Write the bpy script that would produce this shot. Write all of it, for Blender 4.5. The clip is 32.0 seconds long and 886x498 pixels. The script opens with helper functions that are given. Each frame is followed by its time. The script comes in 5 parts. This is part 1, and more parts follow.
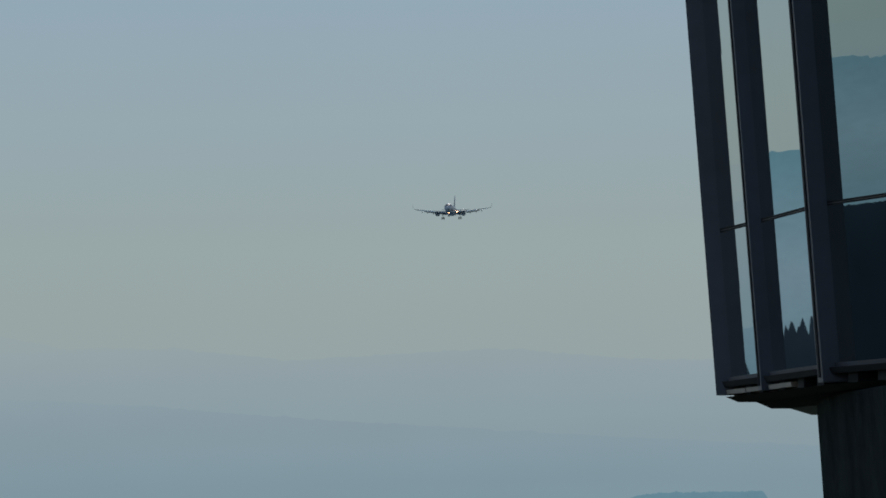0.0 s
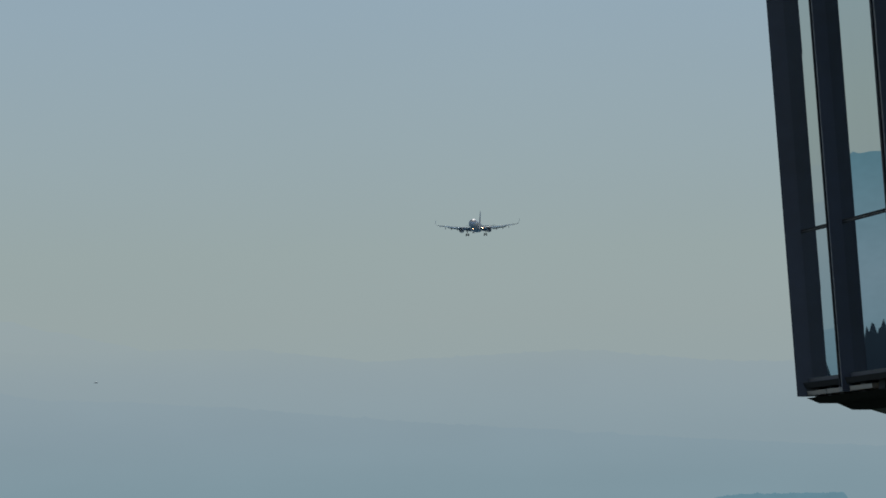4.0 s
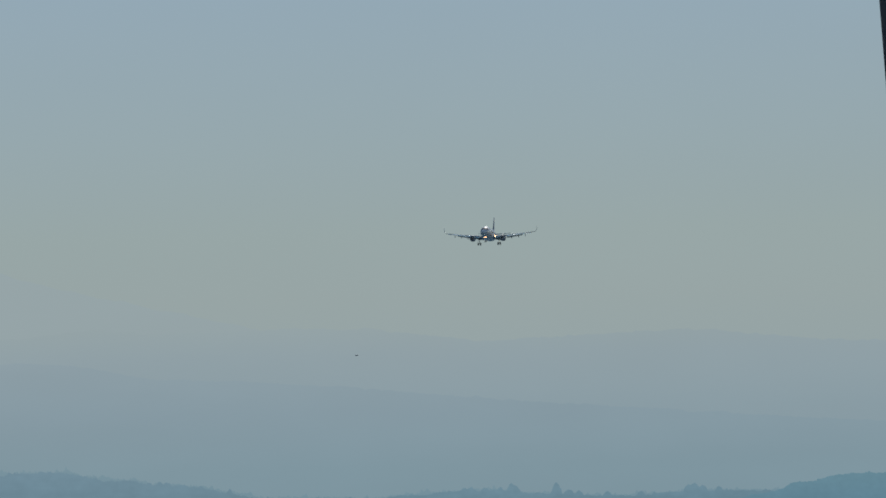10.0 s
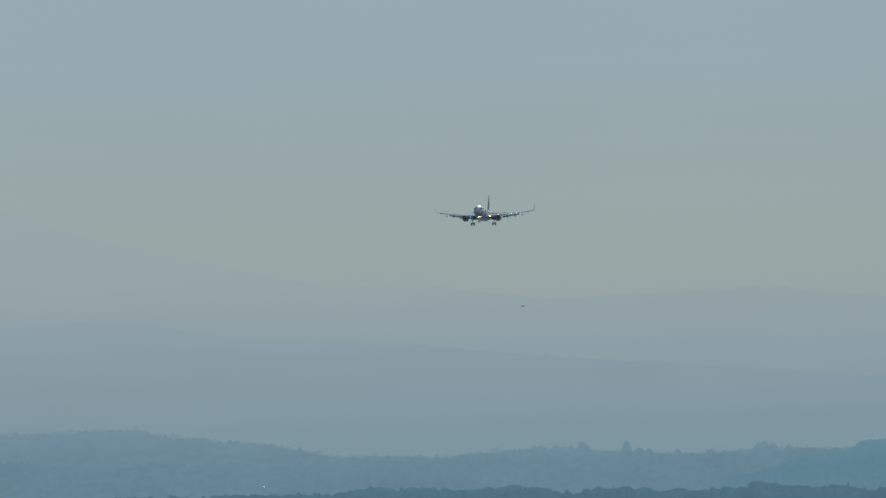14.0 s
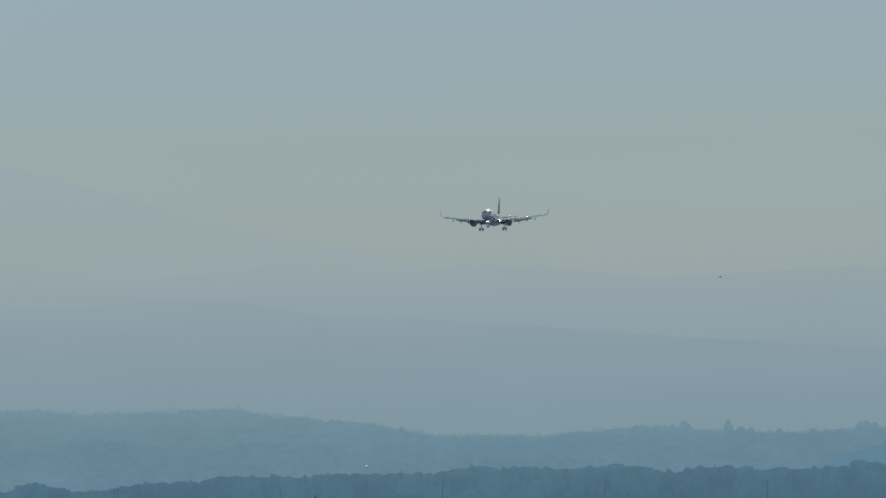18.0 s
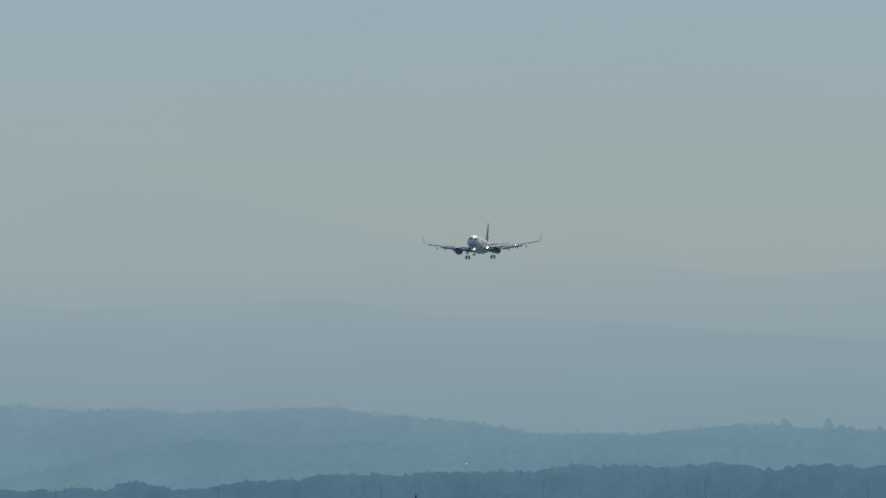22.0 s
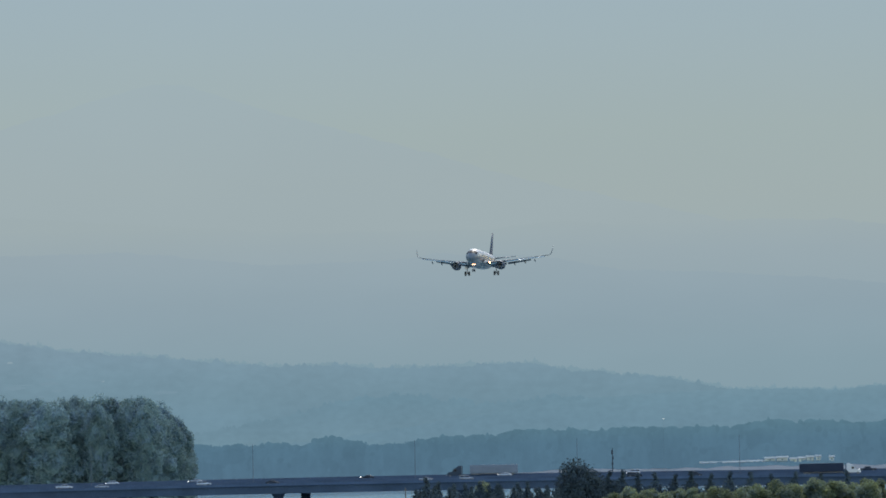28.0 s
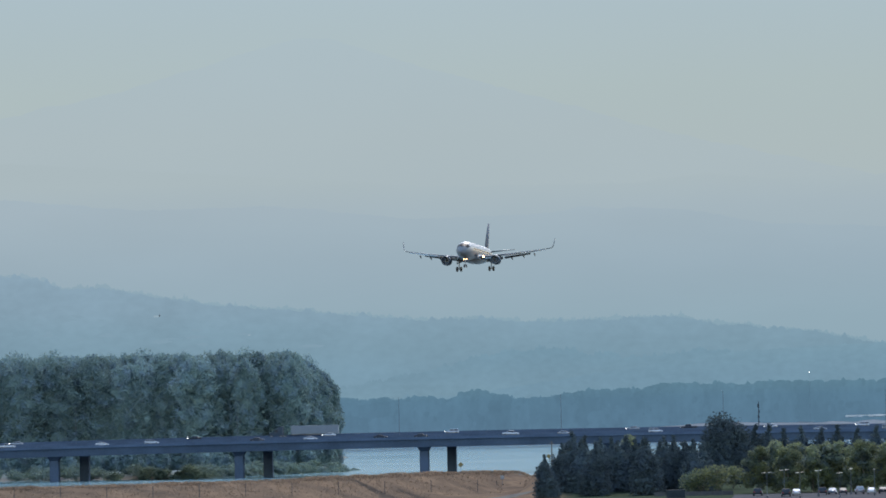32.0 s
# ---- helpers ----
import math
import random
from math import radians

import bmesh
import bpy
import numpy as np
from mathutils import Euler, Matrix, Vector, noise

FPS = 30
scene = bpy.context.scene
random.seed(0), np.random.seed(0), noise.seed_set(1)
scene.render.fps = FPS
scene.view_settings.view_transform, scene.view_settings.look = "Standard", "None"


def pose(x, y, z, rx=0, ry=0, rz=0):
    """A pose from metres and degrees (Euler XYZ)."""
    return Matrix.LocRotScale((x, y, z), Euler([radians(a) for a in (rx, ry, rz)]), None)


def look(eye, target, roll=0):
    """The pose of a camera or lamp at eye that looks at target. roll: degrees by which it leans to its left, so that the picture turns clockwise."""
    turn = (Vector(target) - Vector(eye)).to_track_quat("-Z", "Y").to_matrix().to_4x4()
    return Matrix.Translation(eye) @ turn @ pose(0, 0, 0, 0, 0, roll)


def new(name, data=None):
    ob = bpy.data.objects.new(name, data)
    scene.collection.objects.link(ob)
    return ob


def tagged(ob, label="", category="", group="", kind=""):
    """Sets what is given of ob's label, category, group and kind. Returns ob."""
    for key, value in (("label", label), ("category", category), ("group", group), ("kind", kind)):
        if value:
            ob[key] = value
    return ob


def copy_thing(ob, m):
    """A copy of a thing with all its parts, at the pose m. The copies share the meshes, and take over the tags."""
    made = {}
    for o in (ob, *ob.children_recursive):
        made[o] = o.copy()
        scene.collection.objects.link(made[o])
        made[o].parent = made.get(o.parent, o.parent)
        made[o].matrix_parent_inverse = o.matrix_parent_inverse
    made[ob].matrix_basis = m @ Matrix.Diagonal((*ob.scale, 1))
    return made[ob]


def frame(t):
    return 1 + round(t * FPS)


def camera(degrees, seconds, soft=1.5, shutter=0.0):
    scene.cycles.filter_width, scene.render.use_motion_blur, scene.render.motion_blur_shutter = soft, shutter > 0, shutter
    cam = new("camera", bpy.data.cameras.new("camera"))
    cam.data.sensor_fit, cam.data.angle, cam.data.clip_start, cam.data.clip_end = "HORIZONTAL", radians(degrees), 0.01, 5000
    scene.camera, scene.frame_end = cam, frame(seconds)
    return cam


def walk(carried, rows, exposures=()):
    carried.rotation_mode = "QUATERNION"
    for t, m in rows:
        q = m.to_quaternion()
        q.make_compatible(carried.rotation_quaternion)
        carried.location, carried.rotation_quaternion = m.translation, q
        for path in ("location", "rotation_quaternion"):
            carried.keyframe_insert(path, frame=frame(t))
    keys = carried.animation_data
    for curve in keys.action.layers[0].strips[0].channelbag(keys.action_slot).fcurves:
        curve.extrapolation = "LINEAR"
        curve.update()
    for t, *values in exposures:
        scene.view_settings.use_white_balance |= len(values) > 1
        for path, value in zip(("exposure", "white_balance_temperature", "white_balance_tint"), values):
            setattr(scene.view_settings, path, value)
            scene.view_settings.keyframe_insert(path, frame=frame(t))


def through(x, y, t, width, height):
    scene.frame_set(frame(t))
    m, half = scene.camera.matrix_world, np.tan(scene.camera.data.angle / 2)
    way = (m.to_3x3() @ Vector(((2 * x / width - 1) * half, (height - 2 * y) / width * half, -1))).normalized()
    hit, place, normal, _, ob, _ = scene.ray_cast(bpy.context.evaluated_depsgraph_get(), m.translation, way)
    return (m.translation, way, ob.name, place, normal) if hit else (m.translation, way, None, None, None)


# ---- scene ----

# The camera stands on a high roof and pans with the aircraft: azimuth and
# elevation in milliradians from the +Y axis.
EYE = Vector((0.0, 0.0, 34.0))
LEAN = -1.2
AIM = [
    (0, 44.180, 30.154), (0.5, 43.965, 29.547), (1, 43.258, 28.673), (1.5, 41.448, 28.459), (2, 39.642, 28.780),
    (2.5, 38.699, 29.249), (3, 37.794, 30.006), (3.5, 36.651, 30.466), (5.5, 32.555, 29.451), (6, 31.375, 28.742),
    (6.5, 29.794, 28.586), (7, 28.548, 28.516), (7.5, 28.627, 28.816), (8, 29.218, 28.698), (8.5, 28.538, 28.689),
    (9, 26.929, 28.269), (9.5, 25.463, 27.931), (10, 23.652, 28.466), (10.5, 21.671, 28.106), (11, 20.291, 28.176),
    (11.5, 20.180, 27.753), (12, 18.857, 27.436), (12.5, 17.066, 26.196), (13, 15.747, 25.634), (13.5, 16.770, 24.740),
    (14, 16.100, 24.151), (14.5, 13.861, 23.706), (16.5, 7.798, 23.413), (17, 7.120, 23.100), (17.5, 6.491, 22.710),
    (18, 5.229, 22.133), (18.5, 3.897, 21.592), (19, 2.508, 21.605), (19.5, 1.110, 22.200), (20, -0.125, 22.051),
    (20.5, -1.822, 22.284), (21, -2.932, 21.860), (21.5, -3.827, 21.737), (22, -5.450, 22.153), (22.5, -7.436, 22.015),
    (23, -9.658, 22.031), (23.5, -11.467, 21.910), (24, -12.587, 21.085), (24.5, -14.063, 20.516), (25, -15.625, 19.919),
    (25.5, -17.012, 19.101), (27.5, -24.042, 18.357), (28, -26.441, 17.794), (28.5, -28.967, 17.328), (29, -30.605, 16.969),
    (29.5, -32.997, 16.190), (30, -35.107, 14.392), (30.5, -37.221, 13.371), (31, -39.527, 14.464), (31.5, -39.827, 13.828),
    (32, -42.106, 13.173),
]


def toward(az, el, d):
    """The point d metres out, at az and el milliradians."""
    return Vector((az * d / 1000, d, EYE.z + el * d / 1000))


cam = camera(5.4, 32.0, soft=1.7)
walk(cam, [(t, look(EYE, toward(a, e, 4000), LEAN)) for t, a, e in AIM],
     exposures=[(0, 1.40, 6500, 10), (10, 1.40, 6500, 10), (18, 1.45, 6500, 10), (25, 1.51, 6500, 10), (28, 1.58, 6490, 10.8), (30, 1.69, 6480, 11.8), (32, 1.81, 6480, 13.2)])

# ---- light: hazy morning, sun high beyond the scene ----
SUN_EL, SUN_AZ = radians(42), radians(12.5)      # azimuth from +Y towards +X
world = bpy.data.worlds.new("world")
scene.world = world
world.use_nodes = True
wn = world.node_tree.nodes
sky = wn.new("ShaderNodeTexSky")
sky.sky_type = "NISHITA"
sky.sun_disc = False
sky.sun_elevation, sky.sun_rotation = SUN_EL, SUN_AZ
sky.air_density, sky.dust_density, sky.ozone_density = 1.6, 1.2, 2.0
wn["Background"].inputs["Strength"].default_value = 0.15
world.node_tree.links.new(sky.outputs["Color"], wn["Background"].inputs["Color"])
sun_dir = Vector((math.sin(SUN_AZ) * math.cos(SUN_EL), math.cos(SUN_AZ) * math.cos(SUN_EL), math.sin(SUN_EL)))
sun = new("sun", bpy.data.lights.new("sun", "SUN"))
sun.data.energy, sun.data.angle, sun.data.color = 1.75, radians(0.5), (1.0, 0.95, 0.88)
sun.matrix_world = look(sun_dir * 900, (0, 0, 0))


# ---- materials ----
def lin(r, g, b):
    return tuple(((c / 255 + 0.055) / 1.055) ** 2.4 if c > 10 else c / 255 / 12.92 for c in (r, g, b))


def paint(name, colour, rough=0.6, metal=0.0, vary=0.25, scale=1.0, bump=0.0, second=None, per_object=0.0, spec=0.5, detail_scale=None):
    """Principled surface with broad stains and fine grain, in object space metres."""
    m = bpy.data.materials.new(name)
    m.use_nodes = True
    nt = m.node_tree
    n, l = nt.nodes, nt.links
    b = n["Principled BSDF"]
    b.inputs["Roughness"].default_value, b.inputs["Metallic"].default_value = rough, metal
    b.inputs["Specular IOR Level"].default_value = spec
    tc = n.new("ShaderNodeTexCoord")
    broad, fine = n.new("ShaderNodeTexNoise"), n.new("ShaderNodeTexNoise")
    broad.inputs["Scale"].default_value = scale
    broad.inputs["Detail"].default_value = 3
    fine.inputs["Scale"].default_value = detail_scale or scale * 9
    fine.inputs["Detail"].default_value = 4
    for x in (broad, fine):
        l.new(tc.outputs["Object"], x.inputs["Vector"])
    mix = n.new("ShaderNodeMix")
    mix.data_type = "RGBA"
    c2 = second or tuple(c * (1 - vary) for c in colour)
    mix.inputs[6].default_value, mix.inputs[7].default_value = (*colour, 1), (*c2, 1)
    ramp = n.new("ShaderNodeValToRGB")
    ramp.color_ramp.elements[0].position, ramp.color_ramp.elements[1].position = 0.35, 0.65
    l.new(broad.outputs["Fac"], ramp.inputs["Fac"])
    l.new(ramp.outputs["Color"], mix.inputs[0])
    hsv = n.new("ShaderNodeHueSaturation")
    l.new(mix.outputs[2], hsv.inputs["Color"])
    mr = n.new("ShaderNodeMapRange")
    mr.inputs["To Min"].default_value, mr.inputs["To Max"].default_value = 1 - vary, 1 + vary
    l.new(fine.outputs["Fac"], mr.inputs["Value"])
    value = mr.outputs["Result"]
    if per_object:
        info = n.new("ShaderNodeObjectInfo")
        r2 = n.new("ShaderNodeMapRange")
        r2.inputs["To Min"].default_value, r2.inputs["To Max"].default_value = 1 - per_object, 1 + per_object
        l.new(info.outputs["Random"], r2.inputs["Value"])
        mul = n.new("ShaderNodeMath")
        mul.operation = "MULTIPLY"
        l.new(value, mul.inputs[0])
        l.new(r2.outputs["Result"], mul.inputs[1])
        value = mul.outputs["Value"]
    l.new(value, hsv.inputs["Value"])
    l.new(hsv.outputs["Color"], b.inputs["Base Color"])
    if bump:
        bp = n.new("ShaderNodeBump")
        bp.inputs["Strength"].default_value, bp.inputs["Distance"].default_value = bump, 0.02
        l.new(fine.outputs["Fac"], bp.inputs["Height"])
        l.new(bp.outputs["Normal"], b.inputs["Normal"])
    return m


def glow(name, colour, strength=1.0):
    m = bpy.data.materials.new(name)
    m.use_nodes = True
    b = m.node_tree.nodes["Principled BSDF"]
    b.inputs["Base Color"].default_value = (*colour, 1)
    b.inputs["Emission Color"].default_value = (*colour, 1)
    b.inputs["Emission Strength"].default_value = strength
    return m


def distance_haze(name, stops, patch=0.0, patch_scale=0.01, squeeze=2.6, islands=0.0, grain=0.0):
    """Glowing far backdrop: haze put into colours by height in metres, with soft uneven patches."""
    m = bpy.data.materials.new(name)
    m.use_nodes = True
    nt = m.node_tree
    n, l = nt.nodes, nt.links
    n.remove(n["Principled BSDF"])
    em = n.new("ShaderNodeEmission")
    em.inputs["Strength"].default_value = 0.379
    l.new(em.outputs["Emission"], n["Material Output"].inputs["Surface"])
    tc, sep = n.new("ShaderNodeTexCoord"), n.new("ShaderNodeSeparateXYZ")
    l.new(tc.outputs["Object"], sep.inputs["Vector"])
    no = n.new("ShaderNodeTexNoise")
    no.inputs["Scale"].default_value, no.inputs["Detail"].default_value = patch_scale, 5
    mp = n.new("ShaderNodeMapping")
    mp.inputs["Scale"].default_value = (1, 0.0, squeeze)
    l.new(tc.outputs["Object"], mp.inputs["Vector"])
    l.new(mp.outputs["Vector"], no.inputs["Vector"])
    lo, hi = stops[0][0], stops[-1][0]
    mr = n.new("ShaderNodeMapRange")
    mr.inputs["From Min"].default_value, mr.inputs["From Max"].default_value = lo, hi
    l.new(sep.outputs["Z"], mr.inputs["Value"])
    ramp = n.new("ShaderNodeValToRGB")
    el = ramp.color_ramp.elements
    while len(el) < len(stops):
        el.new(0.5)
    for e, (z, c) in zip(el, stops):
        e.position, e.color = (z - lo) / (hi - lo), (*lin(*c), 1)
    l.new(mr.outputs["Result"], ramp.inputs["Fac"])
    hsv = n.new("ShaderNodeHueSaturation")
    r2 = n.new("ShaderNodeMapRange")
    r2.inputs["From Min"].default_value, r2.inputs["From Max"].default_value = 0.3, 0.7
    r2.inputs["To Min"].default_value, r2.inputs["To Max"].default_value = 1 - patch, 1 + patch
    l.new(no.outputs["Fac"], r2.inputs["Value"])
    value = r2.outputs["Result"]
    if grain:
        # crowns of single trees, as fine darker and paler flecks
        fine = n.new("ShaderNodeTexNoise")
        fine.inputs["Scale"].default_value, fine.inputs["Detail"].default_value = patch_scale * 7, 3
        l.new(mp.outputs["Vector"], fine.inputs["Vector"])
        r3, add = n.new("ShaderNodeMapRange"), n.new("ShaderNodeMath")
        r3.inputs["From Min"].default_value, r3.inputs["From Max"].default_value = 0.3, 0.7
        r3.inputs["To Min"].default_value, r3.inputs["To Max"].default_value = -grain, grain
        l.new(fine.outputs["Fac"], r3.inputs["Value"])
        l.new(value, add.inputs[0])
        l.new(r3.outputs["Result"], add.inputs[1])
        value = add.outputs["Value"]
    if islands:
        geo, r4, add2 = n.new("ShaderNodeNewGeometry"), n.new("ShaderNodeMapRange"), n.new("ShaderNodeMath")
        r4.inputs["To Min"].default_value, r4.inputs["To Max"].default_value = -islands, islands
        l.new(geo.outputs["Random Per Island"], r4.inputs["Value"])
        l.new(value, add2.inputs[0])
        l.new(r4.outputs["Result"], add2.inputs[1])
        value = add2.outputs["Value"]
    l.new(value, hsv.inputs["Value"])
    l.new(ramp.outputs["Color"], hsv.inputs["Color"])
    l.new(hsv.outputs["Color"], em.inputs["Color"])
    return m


# ---- mesh helpers ----
def part(name, bm, material, parent=None, label="", smooth=False):
    me = bpy.data.meshes.new(name)
    bm.normal_update()
    bm.to_mesh(me)
    bm.free()
    if smooth:
        for p in me.polygons:
            p.use_smooth = True
    for mat in (material if isinstance(material, (list, tuple)) else [material]):
        me.materials.append(mat)
    ob = new(name, me)
    if parent is not None:
        ob.parent = parent
    if label:
        ob["label"] = label
    return ob


def meshed(name, verts, faces, material, parent=None, smooth=False):
    me = bpy.data.meshes.new(name)
    me.from_pydata(verts, [], faces)
    me.update()
    if smooth:
        for p in me.polygons:
            p.use_smooth = True
    me.materials.append(material)
    ob = new(name, me)
    if parent is not None:
        ob.parent = parent
    return ob


def box(bm, c, size, bevel=0.0, m=None, mat=0):
    """A box round c; bevelled where asked."""
    t = Matrix.Translation(c) @ Matrix.Diagonal((*size, 1))
    if m is not None:
        t = m @ t
    r = bmesh.ops.create_cube(bm, size=1, matrix=t)
    fs = {f for v in r["verts"] for f in v.link_faces}
    for f in fs:
        f.material_index = mat
    if bevel:
        bmesh.ops.bevel(bm, geom=list({e for f in fs for e in f.edges}), offset=bevel, segments=1, affect="EDGES", material=-1)
    return bm


def tube(bm, a, b, r1, r2=None, n=10, caps=True):
    a, b = Vector(a), Vector(b)
    q = (b - a).to_track_quat("Z", "Y").to_matrix().to_4x4()
    bmesh.ops.create_cone(bm, cap_ends=caps, segments=n, radius1=r1, radius2=r1 if r2 is None else r2, depth=(b - a).length,
                          matrix=Matrix.Translation((a + b) / 2) @ q)
    return bm


def loft(bm, rings, close=True, caps=True):
    """Skin through rings of equal count."""
    vs = [[bm.verts.new(p) for p in ring] for ring in rings]
    n = len(vs[0])
    for r0, r1 in zip(vs, vs[1:]):
        for i in range(n if close else n - 1):
            j = (i + 1) % n
            bm.faces.new((r0[i], r0[j], r1[j], r1[i]))
    if caps:
        bm.faces.new(vs[0][::-1])
        bm.faces.new(vs[-1])
    return bm


def empty(name, m=None):
    ob = new(name)
    ob.empty_display_size = 0.5
    if m is not None:
        ob.matrix_world = m
    return ob


def lerp_list(pts, x):
    if x <= pts[0][0]:
        return pts[0][1]
    for (x0, y0), (x1, y1) in zip(pts, pts[1:]):
        if x <= x1:
            return y0 + (y1 - y0) * (x - x0) / (x1 - x0)
    return pts[-1][1]

# ---- distance: sky, mountain and hills, all far behind the place ----
def arc(az, d, z):
    k = d / math.hypot(1, az / 1000)
    return (az / 1000 * k, k, z)


def ridge(name, crest, d, material, label, rough=0.5, spikes=(), seed=1, step=0.1, foot=-20.0, left=-720, right=160, tooth=0.0, fine=(-92, 92), firs=0):
    """A far ridge, seen as a plain sheet of haze with a wooded or bare crest line."""
    rnd = random.Random(seed)
    spikes = list(spikes)
    for _ in range(firs):
        c = -92 + 180 * rnd.random() ** 1.6
        spikes.append((c, lerp_list(crest, c) + rnd.uniform(0.1, 0.6) ** 1.2, rnd.uniform(1.0, 2.6)))
    azs, a = [], left
    while a < right:
        azs.append(a)
        a += step if fine[0] < a < fine[1] else step * 6
    top = []
    for a in azs:
        h = lerp_list(crest, a)
        h += rough * (0.5 * noise.noise((a * 0.35, seed, 0)) + 0.3 * noise.noise((a * 1.1, seed, 3)) + 0.28 * noise.noise((a * 2.9, seed, 7)))
        if tooth:
            stand = 0.35 + max(0.0, noise.noise((a * 0.55, seed, 23)) + 0.15)
            h += tooth * stand * (1.1 * max(0.0, noise.noise((a * 1.7, seed, 11))) + 0.9 * abs(noise.noise((a * 3.1, seed, 17))) + 0.5 * abs(noise.noise((a * 6.3, seed, 29))) + 0.22 * rnd.random())
        for c, s, w in spikes:
            if abs(a - c) < 2:
                h = max(h, s - (abs(a - c) / 0.4) ** 1.8 * w * 0.3 * (0.8 + 0.5 * noise.noise((a * 7.7, c, 3))) + 0.1 * rnd.random())
        top.append(h)
    vs, fs = [], []
    for a, h in zip(azs, top):
        vs += [arc(a, d, foot), arc(a, d, EYE.z + h * d / 1000)]
    for i in range(len(azs) - 1):
        fs.append((2 * i, 2 * i + 2, 2 * i + 3, 2 * i + 1))
    ob = meshed(name, vs, fs, material)
    ob.visible_shadow = True
    return tagged(ob, label, "backdrop", "", "structure")


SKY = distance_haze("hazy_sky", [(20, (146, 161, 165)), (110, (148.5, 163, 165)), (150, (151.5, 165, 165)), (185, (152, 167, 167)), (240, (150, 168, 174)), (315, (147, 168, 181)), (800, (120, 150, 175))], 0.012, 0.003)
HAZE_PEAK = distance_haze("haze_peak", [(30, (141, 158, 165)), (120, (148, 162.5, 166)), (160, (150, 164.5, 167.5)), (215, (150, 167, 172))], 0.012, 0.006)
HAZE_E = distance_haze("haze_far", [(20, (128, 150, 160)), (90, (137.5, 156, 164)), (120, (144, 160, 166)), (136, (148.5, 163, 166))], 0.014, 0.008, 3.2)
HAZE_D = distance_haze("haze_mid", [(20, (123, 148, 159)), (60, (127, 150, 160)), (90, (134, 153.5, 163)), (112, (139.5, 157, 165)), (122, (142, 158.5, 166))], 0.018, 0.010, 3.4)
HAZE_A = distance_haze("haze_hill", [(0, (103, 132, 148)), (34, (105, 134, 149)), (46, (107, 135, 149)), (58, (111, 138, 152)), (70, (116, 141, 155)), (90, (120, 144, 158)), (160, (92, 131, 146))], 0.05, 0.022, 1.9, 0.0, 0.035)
HAZE_V = distance_haze("haze_veil", [(0, (113, 140, 154)), (50, (116, 143, 155)), (70, (122, 147, 158)), (95, (127, 149, 160))], 0.03, 0.03, 1.9)
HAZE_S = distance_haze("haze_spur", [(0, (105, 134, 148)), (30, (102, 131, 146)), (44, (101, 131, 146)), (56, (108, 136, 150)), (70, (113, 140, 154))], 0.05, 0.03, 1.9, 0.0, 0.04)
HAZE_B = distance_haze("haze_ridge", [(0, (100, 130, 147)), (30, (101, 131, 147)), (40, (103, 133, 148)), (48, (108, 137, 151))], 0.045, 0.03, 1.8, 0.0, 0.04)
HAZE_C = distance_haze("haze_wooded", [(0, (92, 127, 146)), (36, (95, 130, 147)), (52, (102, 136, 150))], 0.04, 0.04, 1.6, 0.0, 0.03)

sky_rows = [-60, 40, 90, 140, 190, 240, 290, 340, 420, 560, 800]
sv, sf, azs = [], [], list(range(-760, 200, 12))
for a in azs:
    for z in sky_rows:
        sv.append(arc(a, 4985, z))
R_ = len(sky_rows)
for i in range(len(azs) - 1):
    for j in range(R_ - 1):
        sf.append((i * R_ + j, (i + 1) * R_ + j, (i + 1) * R_ + j + 1, i * R_ + j + 1))
tagged(meshed("sky_backdrop", sv, sf, SKY), "hazy pale blue-grey morning sky", "sky", "", "structure")

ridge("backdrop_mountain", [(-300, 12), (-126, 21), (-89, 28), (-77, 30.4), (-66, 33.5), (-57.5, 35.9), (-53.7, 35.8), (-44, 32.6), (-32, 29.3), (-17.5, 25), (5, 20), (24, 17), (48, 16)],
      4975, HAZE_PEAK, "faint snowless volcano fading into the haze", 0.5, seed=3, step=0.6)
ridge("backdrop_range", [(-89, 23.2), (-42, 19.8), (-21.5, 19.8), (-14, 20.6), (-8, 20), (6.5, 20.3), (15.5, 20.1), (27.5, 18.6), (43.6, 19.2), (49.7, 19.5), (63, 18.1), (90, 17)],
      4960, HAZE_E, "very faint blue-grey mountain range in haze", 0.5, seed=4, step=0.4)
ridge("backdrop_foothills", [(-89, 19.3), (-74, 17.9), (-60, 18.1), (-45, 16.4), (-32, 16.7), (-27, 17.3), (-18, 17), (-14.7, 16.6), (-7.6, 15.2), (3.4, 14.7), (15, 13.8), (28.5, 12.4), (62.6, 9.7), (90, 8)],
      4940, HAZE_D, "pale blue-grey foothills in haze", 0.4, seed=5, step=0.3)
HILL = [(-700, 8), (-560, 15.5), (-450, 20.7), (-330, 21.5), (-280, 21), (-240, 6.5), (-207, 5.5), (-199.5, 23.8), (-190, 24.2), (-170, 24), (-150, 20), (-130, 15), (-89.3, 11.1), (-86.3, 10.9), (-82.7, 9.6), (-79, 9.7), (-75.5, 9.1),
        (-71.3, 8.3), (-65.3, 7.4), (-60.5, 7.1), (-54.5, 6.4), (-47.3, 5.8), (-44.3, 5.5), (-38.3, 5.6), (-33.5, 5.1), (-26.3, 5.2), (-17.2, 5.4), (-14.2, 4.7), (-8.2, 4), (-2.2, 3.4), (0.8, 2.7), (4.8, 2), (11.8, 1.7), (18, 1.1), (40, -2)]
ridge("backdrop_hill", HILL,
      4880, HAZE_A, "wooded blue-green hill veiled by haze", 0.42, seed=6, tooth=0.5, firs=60)
